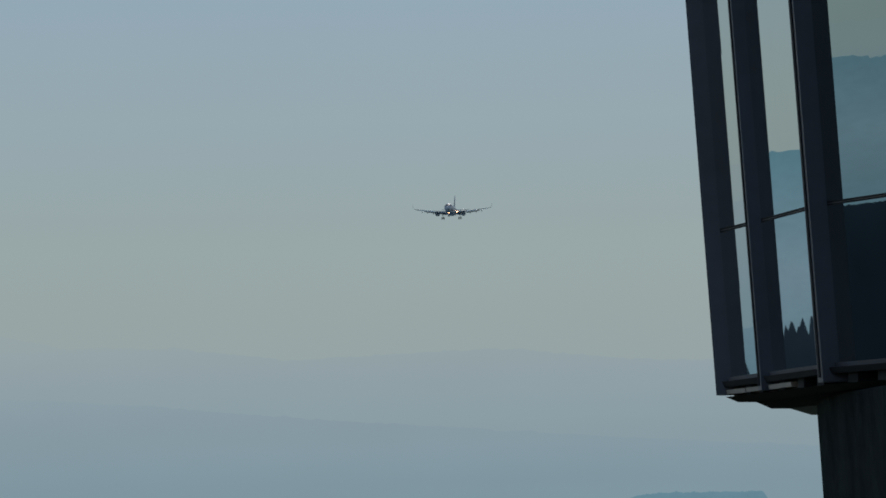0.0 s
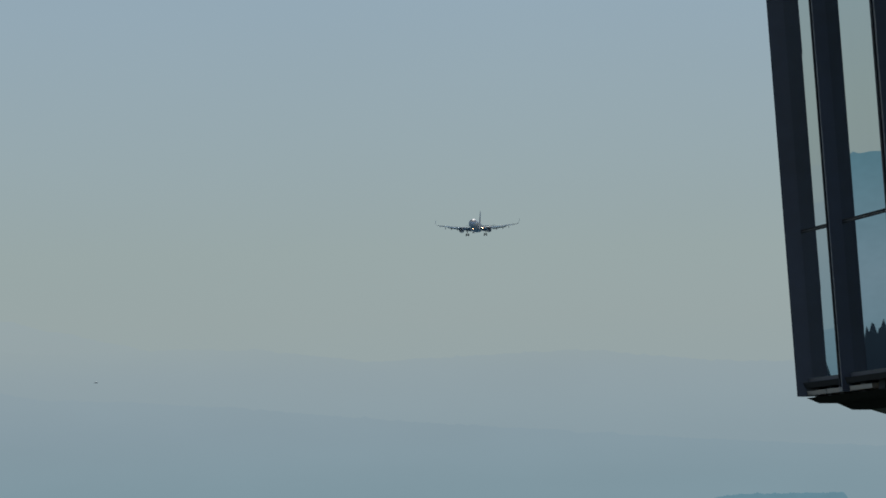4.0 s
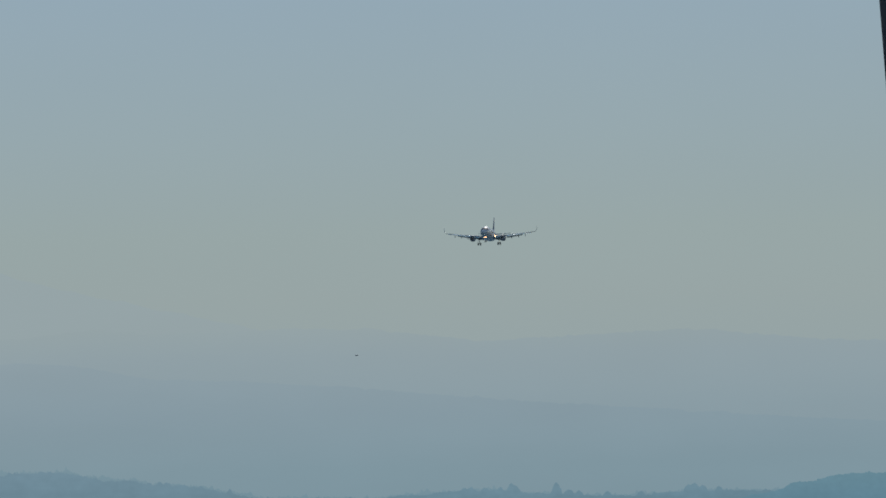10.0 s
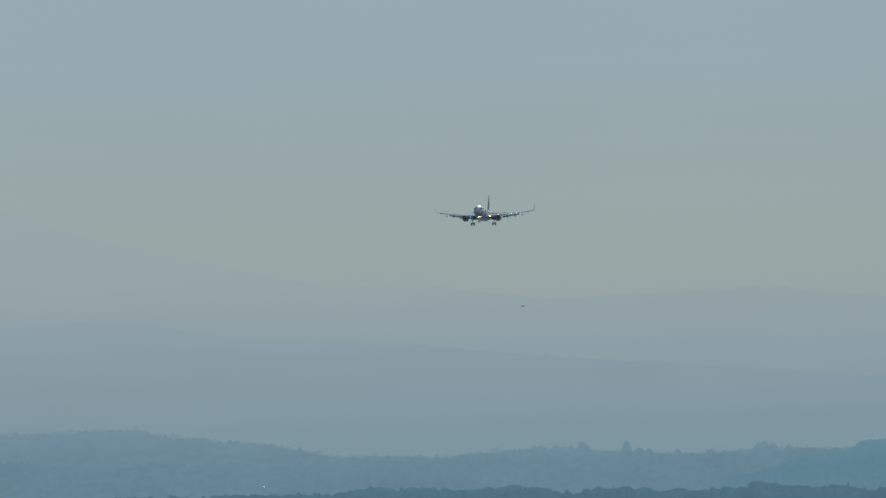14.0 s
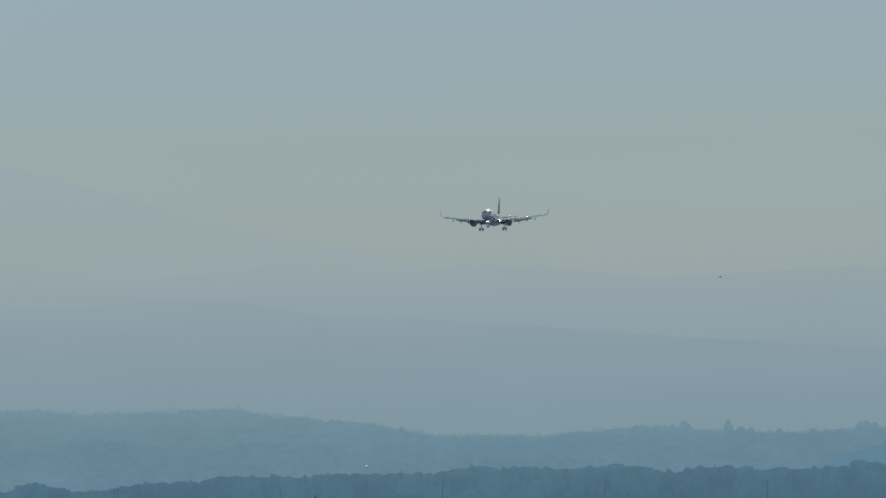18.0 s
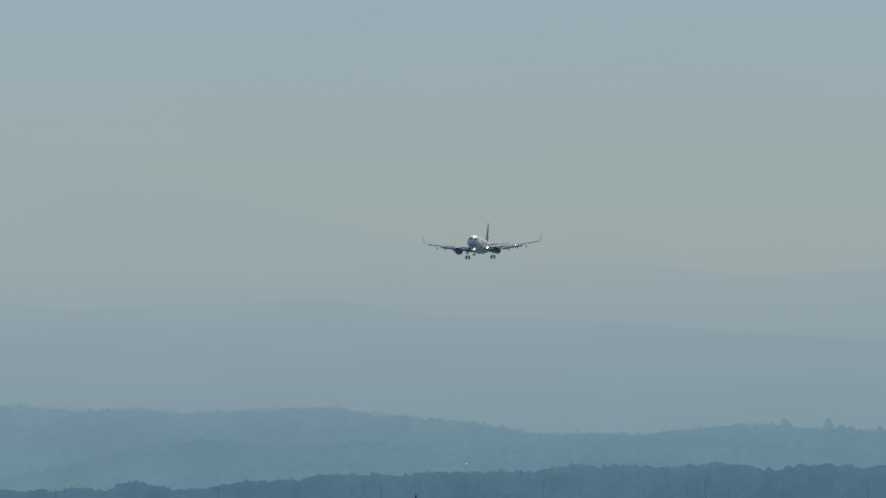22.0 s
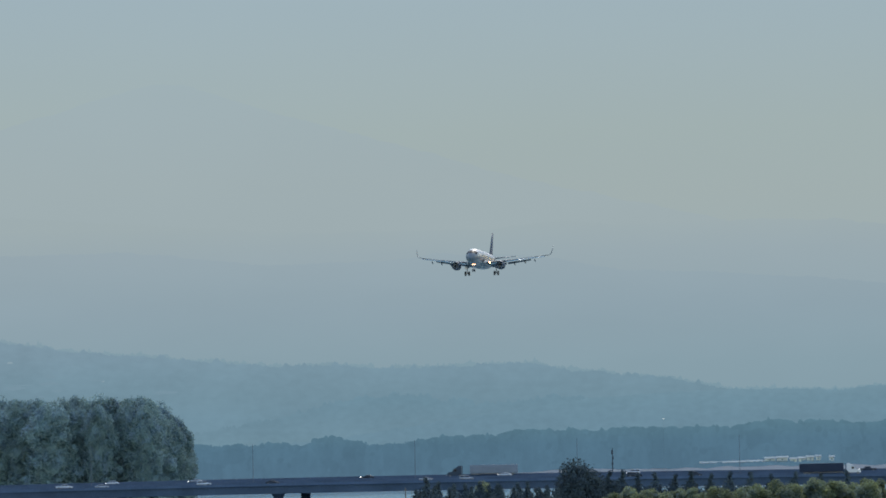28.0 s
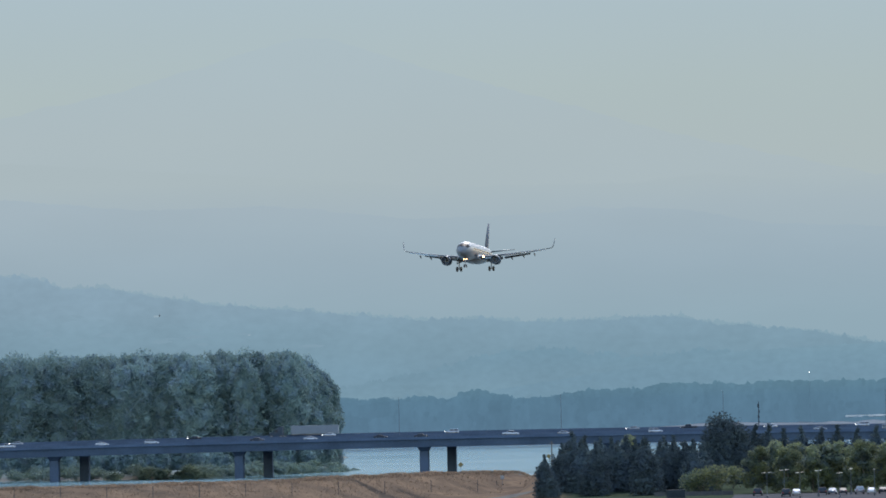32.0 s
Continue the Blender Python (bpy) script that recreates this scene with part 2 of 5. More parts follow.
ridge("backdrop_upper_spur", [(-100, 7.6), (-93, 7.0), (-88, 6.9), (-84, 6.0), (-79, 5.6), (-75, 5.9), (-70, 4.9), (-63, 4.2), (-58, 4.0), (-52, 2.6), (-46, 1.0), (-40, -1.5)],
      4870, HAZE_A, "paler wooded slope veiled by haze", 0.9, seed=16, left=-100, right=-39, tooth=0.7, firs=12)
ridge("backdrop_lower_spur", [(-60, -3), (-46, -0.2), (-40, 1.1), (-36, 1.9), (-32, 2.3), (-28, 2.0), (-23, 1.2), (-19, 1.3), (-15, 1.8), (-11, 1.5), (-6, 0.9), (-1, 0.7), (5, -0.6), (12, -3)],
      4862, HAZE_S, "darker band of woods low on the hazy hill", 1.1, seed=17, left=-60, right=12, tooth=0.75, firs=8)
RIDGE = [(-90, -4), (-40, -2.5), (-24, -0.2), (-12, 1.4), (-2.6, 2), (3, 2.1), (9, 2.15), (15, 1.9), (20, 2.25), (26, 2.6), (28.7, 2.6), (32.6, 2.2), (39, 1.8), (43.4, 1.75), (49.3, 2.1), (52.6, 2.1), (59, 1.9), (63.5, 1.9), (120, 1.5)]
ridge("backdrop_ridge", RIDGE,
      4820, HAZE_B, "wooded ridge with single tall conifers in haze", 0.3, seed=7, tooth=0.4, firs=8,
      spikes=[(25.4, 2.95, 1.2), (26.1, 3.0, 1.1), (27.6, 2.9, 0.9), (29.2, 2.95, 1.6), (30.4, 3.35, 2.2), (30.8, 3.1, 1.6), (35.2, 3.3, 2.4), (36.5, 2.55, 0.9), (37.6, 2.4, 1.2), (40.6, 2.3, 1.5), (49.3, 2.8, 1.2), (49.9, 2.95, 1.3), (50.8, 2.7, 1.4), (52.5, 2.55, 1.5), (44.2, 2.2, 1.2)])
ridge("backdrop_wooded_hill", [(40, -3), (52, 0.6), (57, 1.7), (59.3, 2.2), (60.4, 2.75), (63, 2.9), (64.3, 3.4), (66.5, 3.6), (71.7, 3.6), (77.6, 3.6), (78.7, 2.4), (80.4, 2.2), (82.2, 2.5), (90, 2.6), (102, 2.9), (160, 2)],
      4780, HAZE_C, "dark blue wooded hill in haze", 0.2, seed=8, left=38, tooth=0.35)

DARK_WOODS = distance_haze("dark_woods", [(0, (20, 28, 38)), (40, (26, 36, 46)), (60, (34, 46, 56))], 0.2, 0.05, 0.5)
fir_rnd = random.Random(21)
FIRS = [(a, fir_rnd.uniform(5.2, 6.8), fir_rnd.uniform(4.0, 8.0)) for a in [-520 + 0.75 * k + fir_rnd.uniform(-0.35, 0.35) for k in range(520)] if -300 < a < -245 or a > -203]
ridge("backdrop_dark_woods", [(-720, 4), (-470, 4.5), (-330, 4.8), (-245, 4.6), (-240, -9), (-206, -9), (-203, 4.8), (-150, 4.5), (-125, -12)], 2226, DARK_WOODS, "dark conifer woods across the river", 0.3, seed=9, step=0.22, right=-120, tooth=0.3, fine=(-520, -120), spikes=FIRS)

# veil sheets added behind the two crests, coloured halfway to the haze to soften them
ridge("backdrop_hill_veil", [(a, h + 0.12) for a, h in HILL if a > -131], 4890, HAZE_V, "ragged haze veil softening the crest of the hill", 0.5, seed=26, left=-110, right=18, tooth=0.9, firs=40)
ridge("backdrop_ridge_veil", [(a, h + 0.08) for a, h in RIDGE], 4830, HAZE_V, "ragged haze veil softening the crest of the ridge", 0.34, seed=27, left=4.5, right=64, tooth=0.75, firs=12)

# pale clearings and roofs on the hillside
CLEARING = distance_haze("haze_clearing", [(0, (105, 134, 149)), (60, (113, 139, 153)), (120, (122, 145, 157))], 0.03, 0.1)
PALE_ROOF = distance_haze("haze_roof", [(0, (127, 149, 160)), (120, (132, 153, 163))])
cv, cf = [], []
rc = random.Random(5)
for k in range(22):
    a = -91 + 36 * rc.random() ** 1.4
    e = lerp_list([(-91, 8.0), (-70, 5.6), (-50, 3.4)], a) - 2.6 * rc.random()
    w, h = rc.uniform(0.3, 1.6), rc.uniform(0.06, 0.3)
    i = len(cv)
    for q in range(14):
        t = q / 14 * 2 * math.pi
        cv.append(arc(a + w * math.cos(t) * rc.uniform(0.6, 1), 4866, EYE.z + (e + h * math.sin(t) * rc.uniform(0.4, 1)) * 4.866))
    cf.append(tuple(range(i, i + 14)))
tagged(meshed("backdrop_clearings", cv, cf, CLEARING), "pale clearings among the trees of the hazy hill", "backdrop", "", "structure")
for a, e, w in ((-72.9, 6.55, 0.55), (-76.6, 5.1, 0.3), (-63.0, 4.4, 0.22)):
    x0, z0 = a * 4.86, EYE.z + e * 4.86
    bm = bmesh.new()
    loft(bm, [[(x0 - 2.4 * w, 4860, z0), (x0 - 2.0 * w, 4862, z0 + 0.9), (x0 - 2.4 * w, 4864, z0)], [(x0 + 2.4 * w, 4860, z0), (x0 + 2.0 * w, 4862, z0 + 0.9), (x0 + 2.4 * w, 4864, z0)]])
    tagged(part("far_roof", bm, PALE_ROOF), "pale roof among the trees of the hazy hill", "roof", "hillside roofs")

# ---- ground and river ----
LEVEE = [(-900, 8.0), (-197, 8.75), (-145, 9.25), (-96, 10.45), (-66, 10.1), (-40, 8.5), (-10, 6.2), (900, 6.0)]     # crest height along the bank
BANK = [(-400, 2205), (-200, 2205), (-140, 2015), (-90, 2025), (-75, 2045), (-60, 2080), (-53, 2118), (-35, 2233), (-31, 2250), (200, 2250)]     # distance of the crest by bearing: the bank runs slantwise
ISLAND_SHORE = [(-1500, 3120), (-400, 3165), (-280, 3190), (-225, 3150), (-200, 3215), (-176, 3285), (-168, 3390)]


def smooth(a, b, x):
    t = min(1, max(0, (x - a) / (b - a)))
    return t * t * (3 - 2 * t)


def levee(x, y, n2):
    """The slanting bank: a slope up to the crest, and down to the river behind it."""
    az = 1000 * x / max(y, 500)
    crest = lerp_list(BANK, az)
    top = EYE.z + (lerp_list(LEVEE, az * 2.208) - EYE.z) * crest / 2208 + 0.1 * n2
    d = crest - y - 2 * n2
    if d < 0:
        return top - (top + 1.5) * smooth(4, 84, -d)
    rise = top - 0.13 * d
    return 5.75 + 0.06 * n2 + (math.sqrt((rise - 5.75) ** 2 + 0.25) + rise - 5.75) / 2


def height(x, y):
    n1 = noise.noise((x * 0.02, y * 0.006, 1.3))
    n2 = noise.noise((x * 0.11, y * 0.03, 5.1))
    u = min(1, max(0, (y - 2090 - 2 * n2) / 118))
    near = 5.75 + 0.1 * n1 + 0.06 * n2 + (lerp_list(LEVEE, x) - 5.75 + 0.12 * n2) * (0.5 * u + 0.5 * math.sin(u * math.pi / 2))
    near -= (near + 1.5) * smooth(2214, 2300, y - 3 * n2)
    if y > 1960:
        k = smooth(-32, -35, 1000 * x / y)
        near = near * (1 - k) + levee(x, y, n2) * k if k else near
    isl = -1.5
    if x < -150:
        isl += (3.6 + 0.5 * n2) * smooth(-6, 30, y - lerp_list(ISLAND_SHORE, x) - 6 * n2) * smooth(2, -16, x + 0.0518 * y - 4 * n2) * smooth(4250, 4000, y)
    far = -1.5 + (7.3 + 0.3 * n1 + (1.1 + 0.9 * n2) * smooth(-96, -66, x)) * smooth(4440, 4478, y - 3 * n1)
    south = -1.5 + 7 * smooth(240, 330, x + 10 * n1) * smooth(2500, 2700, y)
    return max(near, isl, far, south)


def stand(az, el):
    """The spot on the field that is met at this bearing and dip."""
    y = 1980.0
    while y < 2240 and (height(az * y / 1000, y) - EYE.z) / y * 1000 < el:
        y += 0.5
    return az * y / 1000, y


def spread(marks):
    out = []
    for (a, b, s) in marks:
        n = max(1, round((b - a) / s))
        out += [a + (b - a) * i / n for i in range(n)]
    return out + [marks[-1][1]]


gx = spread([(-4600, -900, 370), (-900, -340, 40), (-340, 120, 5), (120, 700, 29), (700, 4600, 390)])
gy = spread([(-4700, 0, 470), (0, 1840, 92), (1840, 1960, 16), (1960, 2260, 4), (2260, 2330, 10), (2330, 3100, 70), (3100, 3460, 9), (3460, 4400, 94), (4400, 4500, 6), (4500, 4900, 50)])
gv = [(x, y, height(x, y)) for y in gy for x in gx]
W_ = len(gx)
gf = [(j * W_ + i, j * W_ + i + 1, (j + 1) * W_ + i + 1, (j + 1) * W_ + i) for j in range(len(gy) - 1) for i in range(W_ - 1)]


def ground_material():
    m = paint("dry_grass_ground", (0.090, 0.065, 0.046), 0.95, 0, 0.5, 0.09, 0.4, second=(0.050, 0.039, 0.031), detail_scale=0.6, spec=0.0)
    n, l = m.node_tree.nodes, m.node_tree.links
    b = n["Principled BSDF"]
    src = b.inputs["Base Color"].links[0].from_socket
    tc, sep = n.new("ShaderNodeTexCoord"), n.new("ShaderNodeSeparateXYZ")
    l.new(tc.outputs["Object"], sep.inputs["Vector"])
    # bare stones and mud along the waterline, blue-grey ground on the island, pale sand on the far bank
    low = n.new("ShaderNodeMapRange")
    low.inputs["From Min"].default_value, low.inputs["From Max"].default_value = 1.3, 0.7
    l.new(sep.outputs["Z"], low.inputs["Value"])
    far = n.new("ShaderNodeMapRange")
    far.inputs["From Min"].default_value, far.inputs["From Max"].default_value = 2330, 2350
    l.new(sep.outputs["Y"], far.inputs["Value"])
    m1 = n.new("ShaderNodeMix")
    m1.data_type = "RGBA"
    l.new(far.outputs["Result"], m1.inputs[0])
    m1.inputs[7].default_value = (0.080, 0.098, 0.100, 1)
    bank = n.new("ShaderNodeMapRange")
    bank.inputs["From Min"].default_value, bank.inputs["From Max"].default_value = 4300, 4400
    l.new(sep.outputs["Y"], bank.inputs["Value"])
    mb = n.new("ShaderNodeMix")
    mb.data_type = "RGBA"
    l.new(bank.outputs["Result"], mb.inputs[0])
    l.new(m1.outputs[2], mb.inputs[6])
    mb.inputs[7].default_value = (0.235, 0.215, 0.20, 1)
    # mown airfield and tarmac on the near side
    air = n.new("ShaderNodeMapRange")
    air.inputs["From Min"].default_value, air.inputs["From Max"].default_value = 1990, 1900
    l.new(sep.outputs["Y"], air.inputs["Value"])
    m0 = n.new("ShaderNodeMix")
    m0.data_type = "RGBA"
    l.new(air.outputs["Result"], m0.inputs[0])
    l.new(src, m0.inputs[6])
    m0.inputs[7].default_value = (0.07, 0.077, 0.06, 1)
    side = n.new("ShaderNodeMapRange")
    side.inputs["From Min"].default_value, side.inputs["From Max"].default_value = -380, -460
    l.new(sep.outputs["X"], side.inputs["Value"])
    ms = n.new("ShaderNodeMix")
    ms.data_type = "RGBA"
    l.new(side.outputs["Result"], ms.inputs[0])
    l.new(m0.outputs[2], ms.inputs[6])
    ms.inputs[7].default_value = (0.05, 0.06, 0.05, 1)
    # dark green yard by the car park, tree shade included in its colour
    shaded_yard = n.new("ShaderNodeMapRange")
    shaded_yard.inputs["From Min"].default_value, shaded_yard.inputs["From Max"].default_value = -67, -60
    l.new(sep.outputs["X"], shaded_yard.inputs["Value"])
    my = n.new("ShaderNodeMix")
    my.data_type = "RGBA"
    l.new(shaded_yard.outputs["Result"], my.inputs[0])
    l.new(ms.outputs[2], my.inputs[6])
    my.inputs[7].default_value = (0.022, 0.029, 0.02, 1)
    src = my.outputs[2]
    l.new(src, m1.inputs[6])
    m2 = n.new("ShaderNodeMix")
    m2.data_type = "RGBA"
    l.new(low.outputs["Result"], m2.inputs[0])
    l.new(mb.outputs[2], m2.inputs[6])
    m2.inputs[7].default_value = (0.085, 0.085, 0.078, 1)
    l.new(m2.outputs[2], b.inputs["Base Color"])
    return m


GROUND = ground_material()
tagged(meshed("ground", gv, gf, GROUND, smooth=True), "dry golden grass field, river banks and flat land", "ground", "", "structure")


def water_material():
    m = bpy.data.materials.new("river_water")
    m.use_nodes = True
    n, l = m.node_tree.nodes, m.node_tree.links
    b = n["Principled BSDF"]
    b.inputs["Base Color"].default_value = (0.07, 0.15, 0.19, 1)
    b.inputs["Roughness"].default_value = 0.16
    b.inputs["IOR"].default_value = 1.33
    tc = n.new("ShaderNodeTexCoord")
    mp = n.new("ShaderNodeMapping")
    mp.inputs["Scale"].default_value = (0.5, 0.16, 1)
    no = n.new("ShaderNodeTexNoise")
    no.inputs["Scale"].default_value, no.inputs["Detail"].default_value = 1.0, 4
    l.new(tc.outputs["Object"], mp.inputs["Vector"])
    l.new(mp.outputs["Vector"], no.inputs["Vector"])
    big = n.new("ShaderNodeTexNoise")
    big.inputs["Scale"].default_value = 0.012
    l.new(tc.outputs["Object"], big.inputs["Vector"])
    mr = n.new("ShaderNodeMapRange")
    mr.inputs["To Min"].default_value, mr.inputs["To Max"].default_value = 0.05, 0.2
    l.new(big.outputs["Fac"], mr.inputs["Value"])
    l.new(mr.outputs["Result"], b.inputs["Roughness"])
    bp = n.new("ShaderNodeBump")
    bp.inputs["Strength"].default_value, bp.inputs["Distance"].default_value = 0.24, 0.1
    l.new(no.outputs["Fac"], bp.inputs["Height"])
    l.new(bp.outputs["Normal"], b.inputs["Normal"])
    return m


tagged(meshed("water", [(-3000, 2040, 0), (3000, 2040, 0), (3000, 4600, 0), (-3000, 4600, 0)], [(0, 1, 2, 3)], water_material()),
       "calm pale blue river with ripples", "river", "", "structure")

# ---- airliner ----
WHITE = paint("airliner_white", (0.102, 0.114, 0.130), 0.42, 0, 0.08, 0.25, spec=0.12)
GREY = paint("airliner_grey", (0.062, 0.076, 0.092), 0.6, 0, 0.1, 0.4, spec=0.1)
NAVY = paint("airliner_navy", (0.018, 0.034, 0.058), 0.6, 0, 0.2, 0.4, spec=0.06)
TAILBLUE = paint("tail_blue", (0.02, 0.05, 0.11), 0.6, spec=0.1)
METAL = paint("bare_metal", (0.45, 0.46, 0.48), 0.3, 0.9, 0.12, 1.0)
TYRE = paint("tyre_rubber", (0.018, 0.018, 0.02), 0.8, 0, 0.2, 3.0)
DARKGLASS = paint("dark_glass", (0.008, 0.011, 0.016), 0.25, 0, 0.05, 1.0, spec=0.25)
COCKPIT_GLASS = paint("cockpit_glass", (0.006, 0.008, 0.011), 0.5, 0, 0.05, 1.0, spec=0.04)
STRUT = paint("gear_grey", (0.16, 0.17, 0.19), 0.45, 0.2, 0.15, 2.0)
LAMP_WARM = glow("landing_light", (1.0, 0.50, 0.24), 4.4)
UNLIT = paint("unlit_lens", (0.5, 0.5, 0.5), 0.1)

FLIGHT = [
    (0, 187.5, 4185.0, 179.8), (1, 178.6, 4121.5, 176.3), (2, 170.3, 4058.1, 173.0), (3, 161.3, 3994.6, 169.4), (6, 134.7, 3804.2, 157.5),
    (7, 125.6, 3740.7, 154.1), (8, 117.0, 3677.2, 149.3), (9, 108.1, 3613.8, 145.8), (10, 99.8, 3550.3, 142.5), (11, 91.5, 3486.8, 138.5),
    (12, 83.3, 3423.4, 134.9), (13, 74.5, 3359.9, 131.2), (14, 65.6, 3296.4, 127.9), (17, 39.3, 3106.0, 116.5), (18, 30.2, 3042.6, 113.2),
    (19, 21.4, 2979.1, 110.0), (20, 11.9, 2915.6, 105.8), (21, 2.7, 2852.2, 102.2), (22, -6.4, 2788.7, 98.8), (23, -15.0, 2725.2, 94.9),
    (24, -23.5, 2661.8, 91.3), (25, -31.5, 2598.3, 87.4), (28, -56.4, 2407.9, 76.0), (29, -64.0, 2344.4, 72.0), (30, -71.6, 2280.9, 69.0),
    (31, -79.0, 2217.5, 66.2), (32, -86.2, 2154.0, 63.2),
]
HEADING = math.degrees(math.atan2(8.66, -63.5))       # forward is local +Y
COCKPIT = Vector((0, 15.0, 1.0))


def foil(bm, sections, n=9):
    """Wing skin through (leading-edge point, chord, thickness, twist degrees) sections; chord runs to -Y."""
    rings = []
    for (x, y, z), chord, th, tw, up in sections:
        ring = []
        for k in range(2 * n):
            side = 1 if k < n else -1
            u = (k / n) if k < n else (2 - k / n)
            u = min(1, max(0, u))
            t = th * chord * (1.45 * math.sqrt(u + 1e-6) - 0.6 * u - 0.85 * u * u) * 0.75
            dy, dn = -u * chord, side * t
            dz = dn - math.radians(tw) * u * chord
            ring.append((x + up[0] * dn, y + dy, z + dz * up[1]))
        rings.append(ring)
    return loft(bm, rings)


def airliner():
    root = empty("airliner")
    tagged(root, "white twin-jet airliner with navy tail, gear down, landing lights on", "airplane")
    # fuselage
    prof = [(20.3, 0.05, -0.62), (20.1, 0.36, -0.58), (19.6, 0.82, -0.5), (18.9, 1.2, -0.36), (18.0, 1.5, -0.22), (16.8, 1.76, -0.1), (15.2, 1.93, -0.02), (13.0, 1.98, 0), (6, 1.98, 0), (-2, 1.98, 0), (-10, 1.98, 0),
            (-13, 1.9, 0.08), (-16.5, 1.6, 0.36), (-20, 1.12, 0.78), (-22.6, 0.62, 1.16), (-24.2, 0.22, 1.42)]
    prof = [(y - 3.6 if y > 9 else (y + 2.4 if y < -9 else y), r, z) for y, r, z in prof]
    bm = bmesh.new()
    rings = []
    for y, r, z in prof:
        rings.append([(r * math.cos(a), y, z + 1.045 * r * math.sin(a)) for a in [2 * math.pi * k / 36 for k in range(36)]])
    loft(bm, rings)
    part("fuselage", bm, WHITE, root, smooth=True)
    # wing box fairing under the belly
    bm = bmesh.new()
    rings = []
    for y, w, h in [(7.5, 0.5, 0.3), (6, 1.7, 0.9), (4, 2.25, 1.25), (0, 2.35, 1.35), (-4.5, 2.2, 1.2), (-7.5, 0.8, 0.5)]:
        rings.append([(w * math.cos(a), y, -1.25 + h * math.sin(a)) for a in [2 * math.pi * k / 20 for k in range(20)]])
    loft(bm, rings)
    part("belly_fairing", bm, WHITE, root, smooth=True)
    for s in (-1, 1):
        up = (0.0, 1.0)
        bm = bmesh.new()
        foil(bm, [((s * 1.0, 5.2, -1.25), 8.2, 0.15, 2, up), ((s * 2.0, 4.4, -1.15), 7.3, 0.14, 2, up), ((s * 6.4, 1.6, -0.62), 4.6, 0.12, 1.5, up),
                  ((s * 12, -1.9, 0.15), 2.9, 0.11, 0, up), ((s * 16.6, -4.7, 0.92), 1.65, 0.10, -1, up)])
        part("wing", bm, GREY, root, smooth=True)
        # sharklet
        bm = bmesh.new()
        pts = [(16.6, -4.7, 0.92, 1.65), (17.1, -5.1, 1.04, 1.45), (17.5, -5.6, 1.45, 1.2), (17.7, -6.2, 2.25, 0.9), (17.85, -6.8, 3.4, 0.5)]
        rings = []
        for x, y, z, c in pts:
            nx, nz = (0.0, 1.0) if z < 1.0 else ((0.7, 0.7) if z < 1.4 else (1.0, 0.15))
            rings.append([(s * (x + nx * q * 0.09 * c), y - u * c, z + nz * q * 0.09 * c) for u, q in ((0, 0), (0.2, 0.7), (0.6, 0.6), (1, 0), (0.6, -0.5), (0.2, -0.6))])
        loft(bm, rings)
        part("sharklet", bm, GREY, root, smooth=True)
        # extended flaps, inner and outer, hanging behind the wing
        for (x0, y0, z0, c0), (x1, y1, z1, c1) in (((2.3, -3.0, -1.35, 1.5), (6.2, -2.9, -0.85, 1.2)), ((6.6, -2.9, -0.85, 1.1), (12.4, -4.6, 0.0, 0.75))):
            bm = bmesh.new()
            foil(bm, [((s * x0, y0, z0), c0, 0.11, 24, up), ((s * x1, y1, z1), c1, 0.11, 24, up)])
            part("flap", bm, GREY, root, smooth=True)
        # leading-edge slat
        bm = bmesh.new()
        foil(bm, [((s * 3.2, 4.1, -1.3), 0.8, 0.2, 22, up), ((s * 16.0, -4.2, 0.68), 0.45, 0.2, 22, up)])
        part("slat", bm, METAL, root, smooth=True)
        # flap track fairings
        for x, y, z, ln in ((3.9, -1.2, -1.4, 3.4), (8.3, -1.9, -0.95, 3.0), (10.9, -3.0, -0.5, 2.6), (13.4, -4.0, -0.1, 1.6)):
            bm = bmesh.new()
            rings = []
            for u, r in ((0, 0.04), (0.15, 0.17), (0.45, 0.24), (0.8, 0.16), (1, 0.03)):
                rings.append([(s * x + r * 0.7 * math.cos(a), y - u * ln, z - 0.1 - 0.55 * u * u + r * math.sin(a)) for a in [2 * math.pi * k / 10 for k in range(10)]])
            loft(bm, rings)
            part("flap_fairing", bm, GREY, root, smooth=True)
        # engine with open inlet, fan and spinner
        ex, ez, eg = s * 5.75, -1.95, 0.9
        bm = bmesh.new()
        rings = []
        for y, r in ((5.0, 0.92), (5.25, 0.98), (5.32, 1.05), (5.2, 1.12), (4.6, 1.19), (3.4, 1.2), (2.0, 1.1), (0.9, 0.86)):
            rings.append([(ex + eg * r * math.cos(a), y, ez + eg * r * math.sin(a)) for a in [2 * math.pi * k / 28 for k in range(28)]])
        rings = [[(ex + eg * 0.9 * math.cos(a), 4.4, ez + eg * 0.9 * math.sin(a)) for a in [2 * math.pi * k / 28 for k in range(28)]]] + rings
        loft(bm, rings, caps=False)
        eng = part("engine", bm, NAVY, root, "navy engine nacelle", smooth=True)
        bm = bmesh.new()
        loft(bm, [[(ex + eg * r * math.cos(a), y, ez + eg * r * math.sin(a)) for a in [2 * math.pi * k / 28 for k in range(28)]] for y, r in ((4.98, 0.93), (5.27, 0.975), (5.36, 1.05), (5.24, 1.135))], caps=False)
        part("inlet_lip", bm, GREY, eng, "grey inlet lip", smooth=True)
        bm = bmesh.new()
        for k in range(18):
            a = 2 * math.pi * k / 18
            c, d = math.cos(a), math.sin(a)
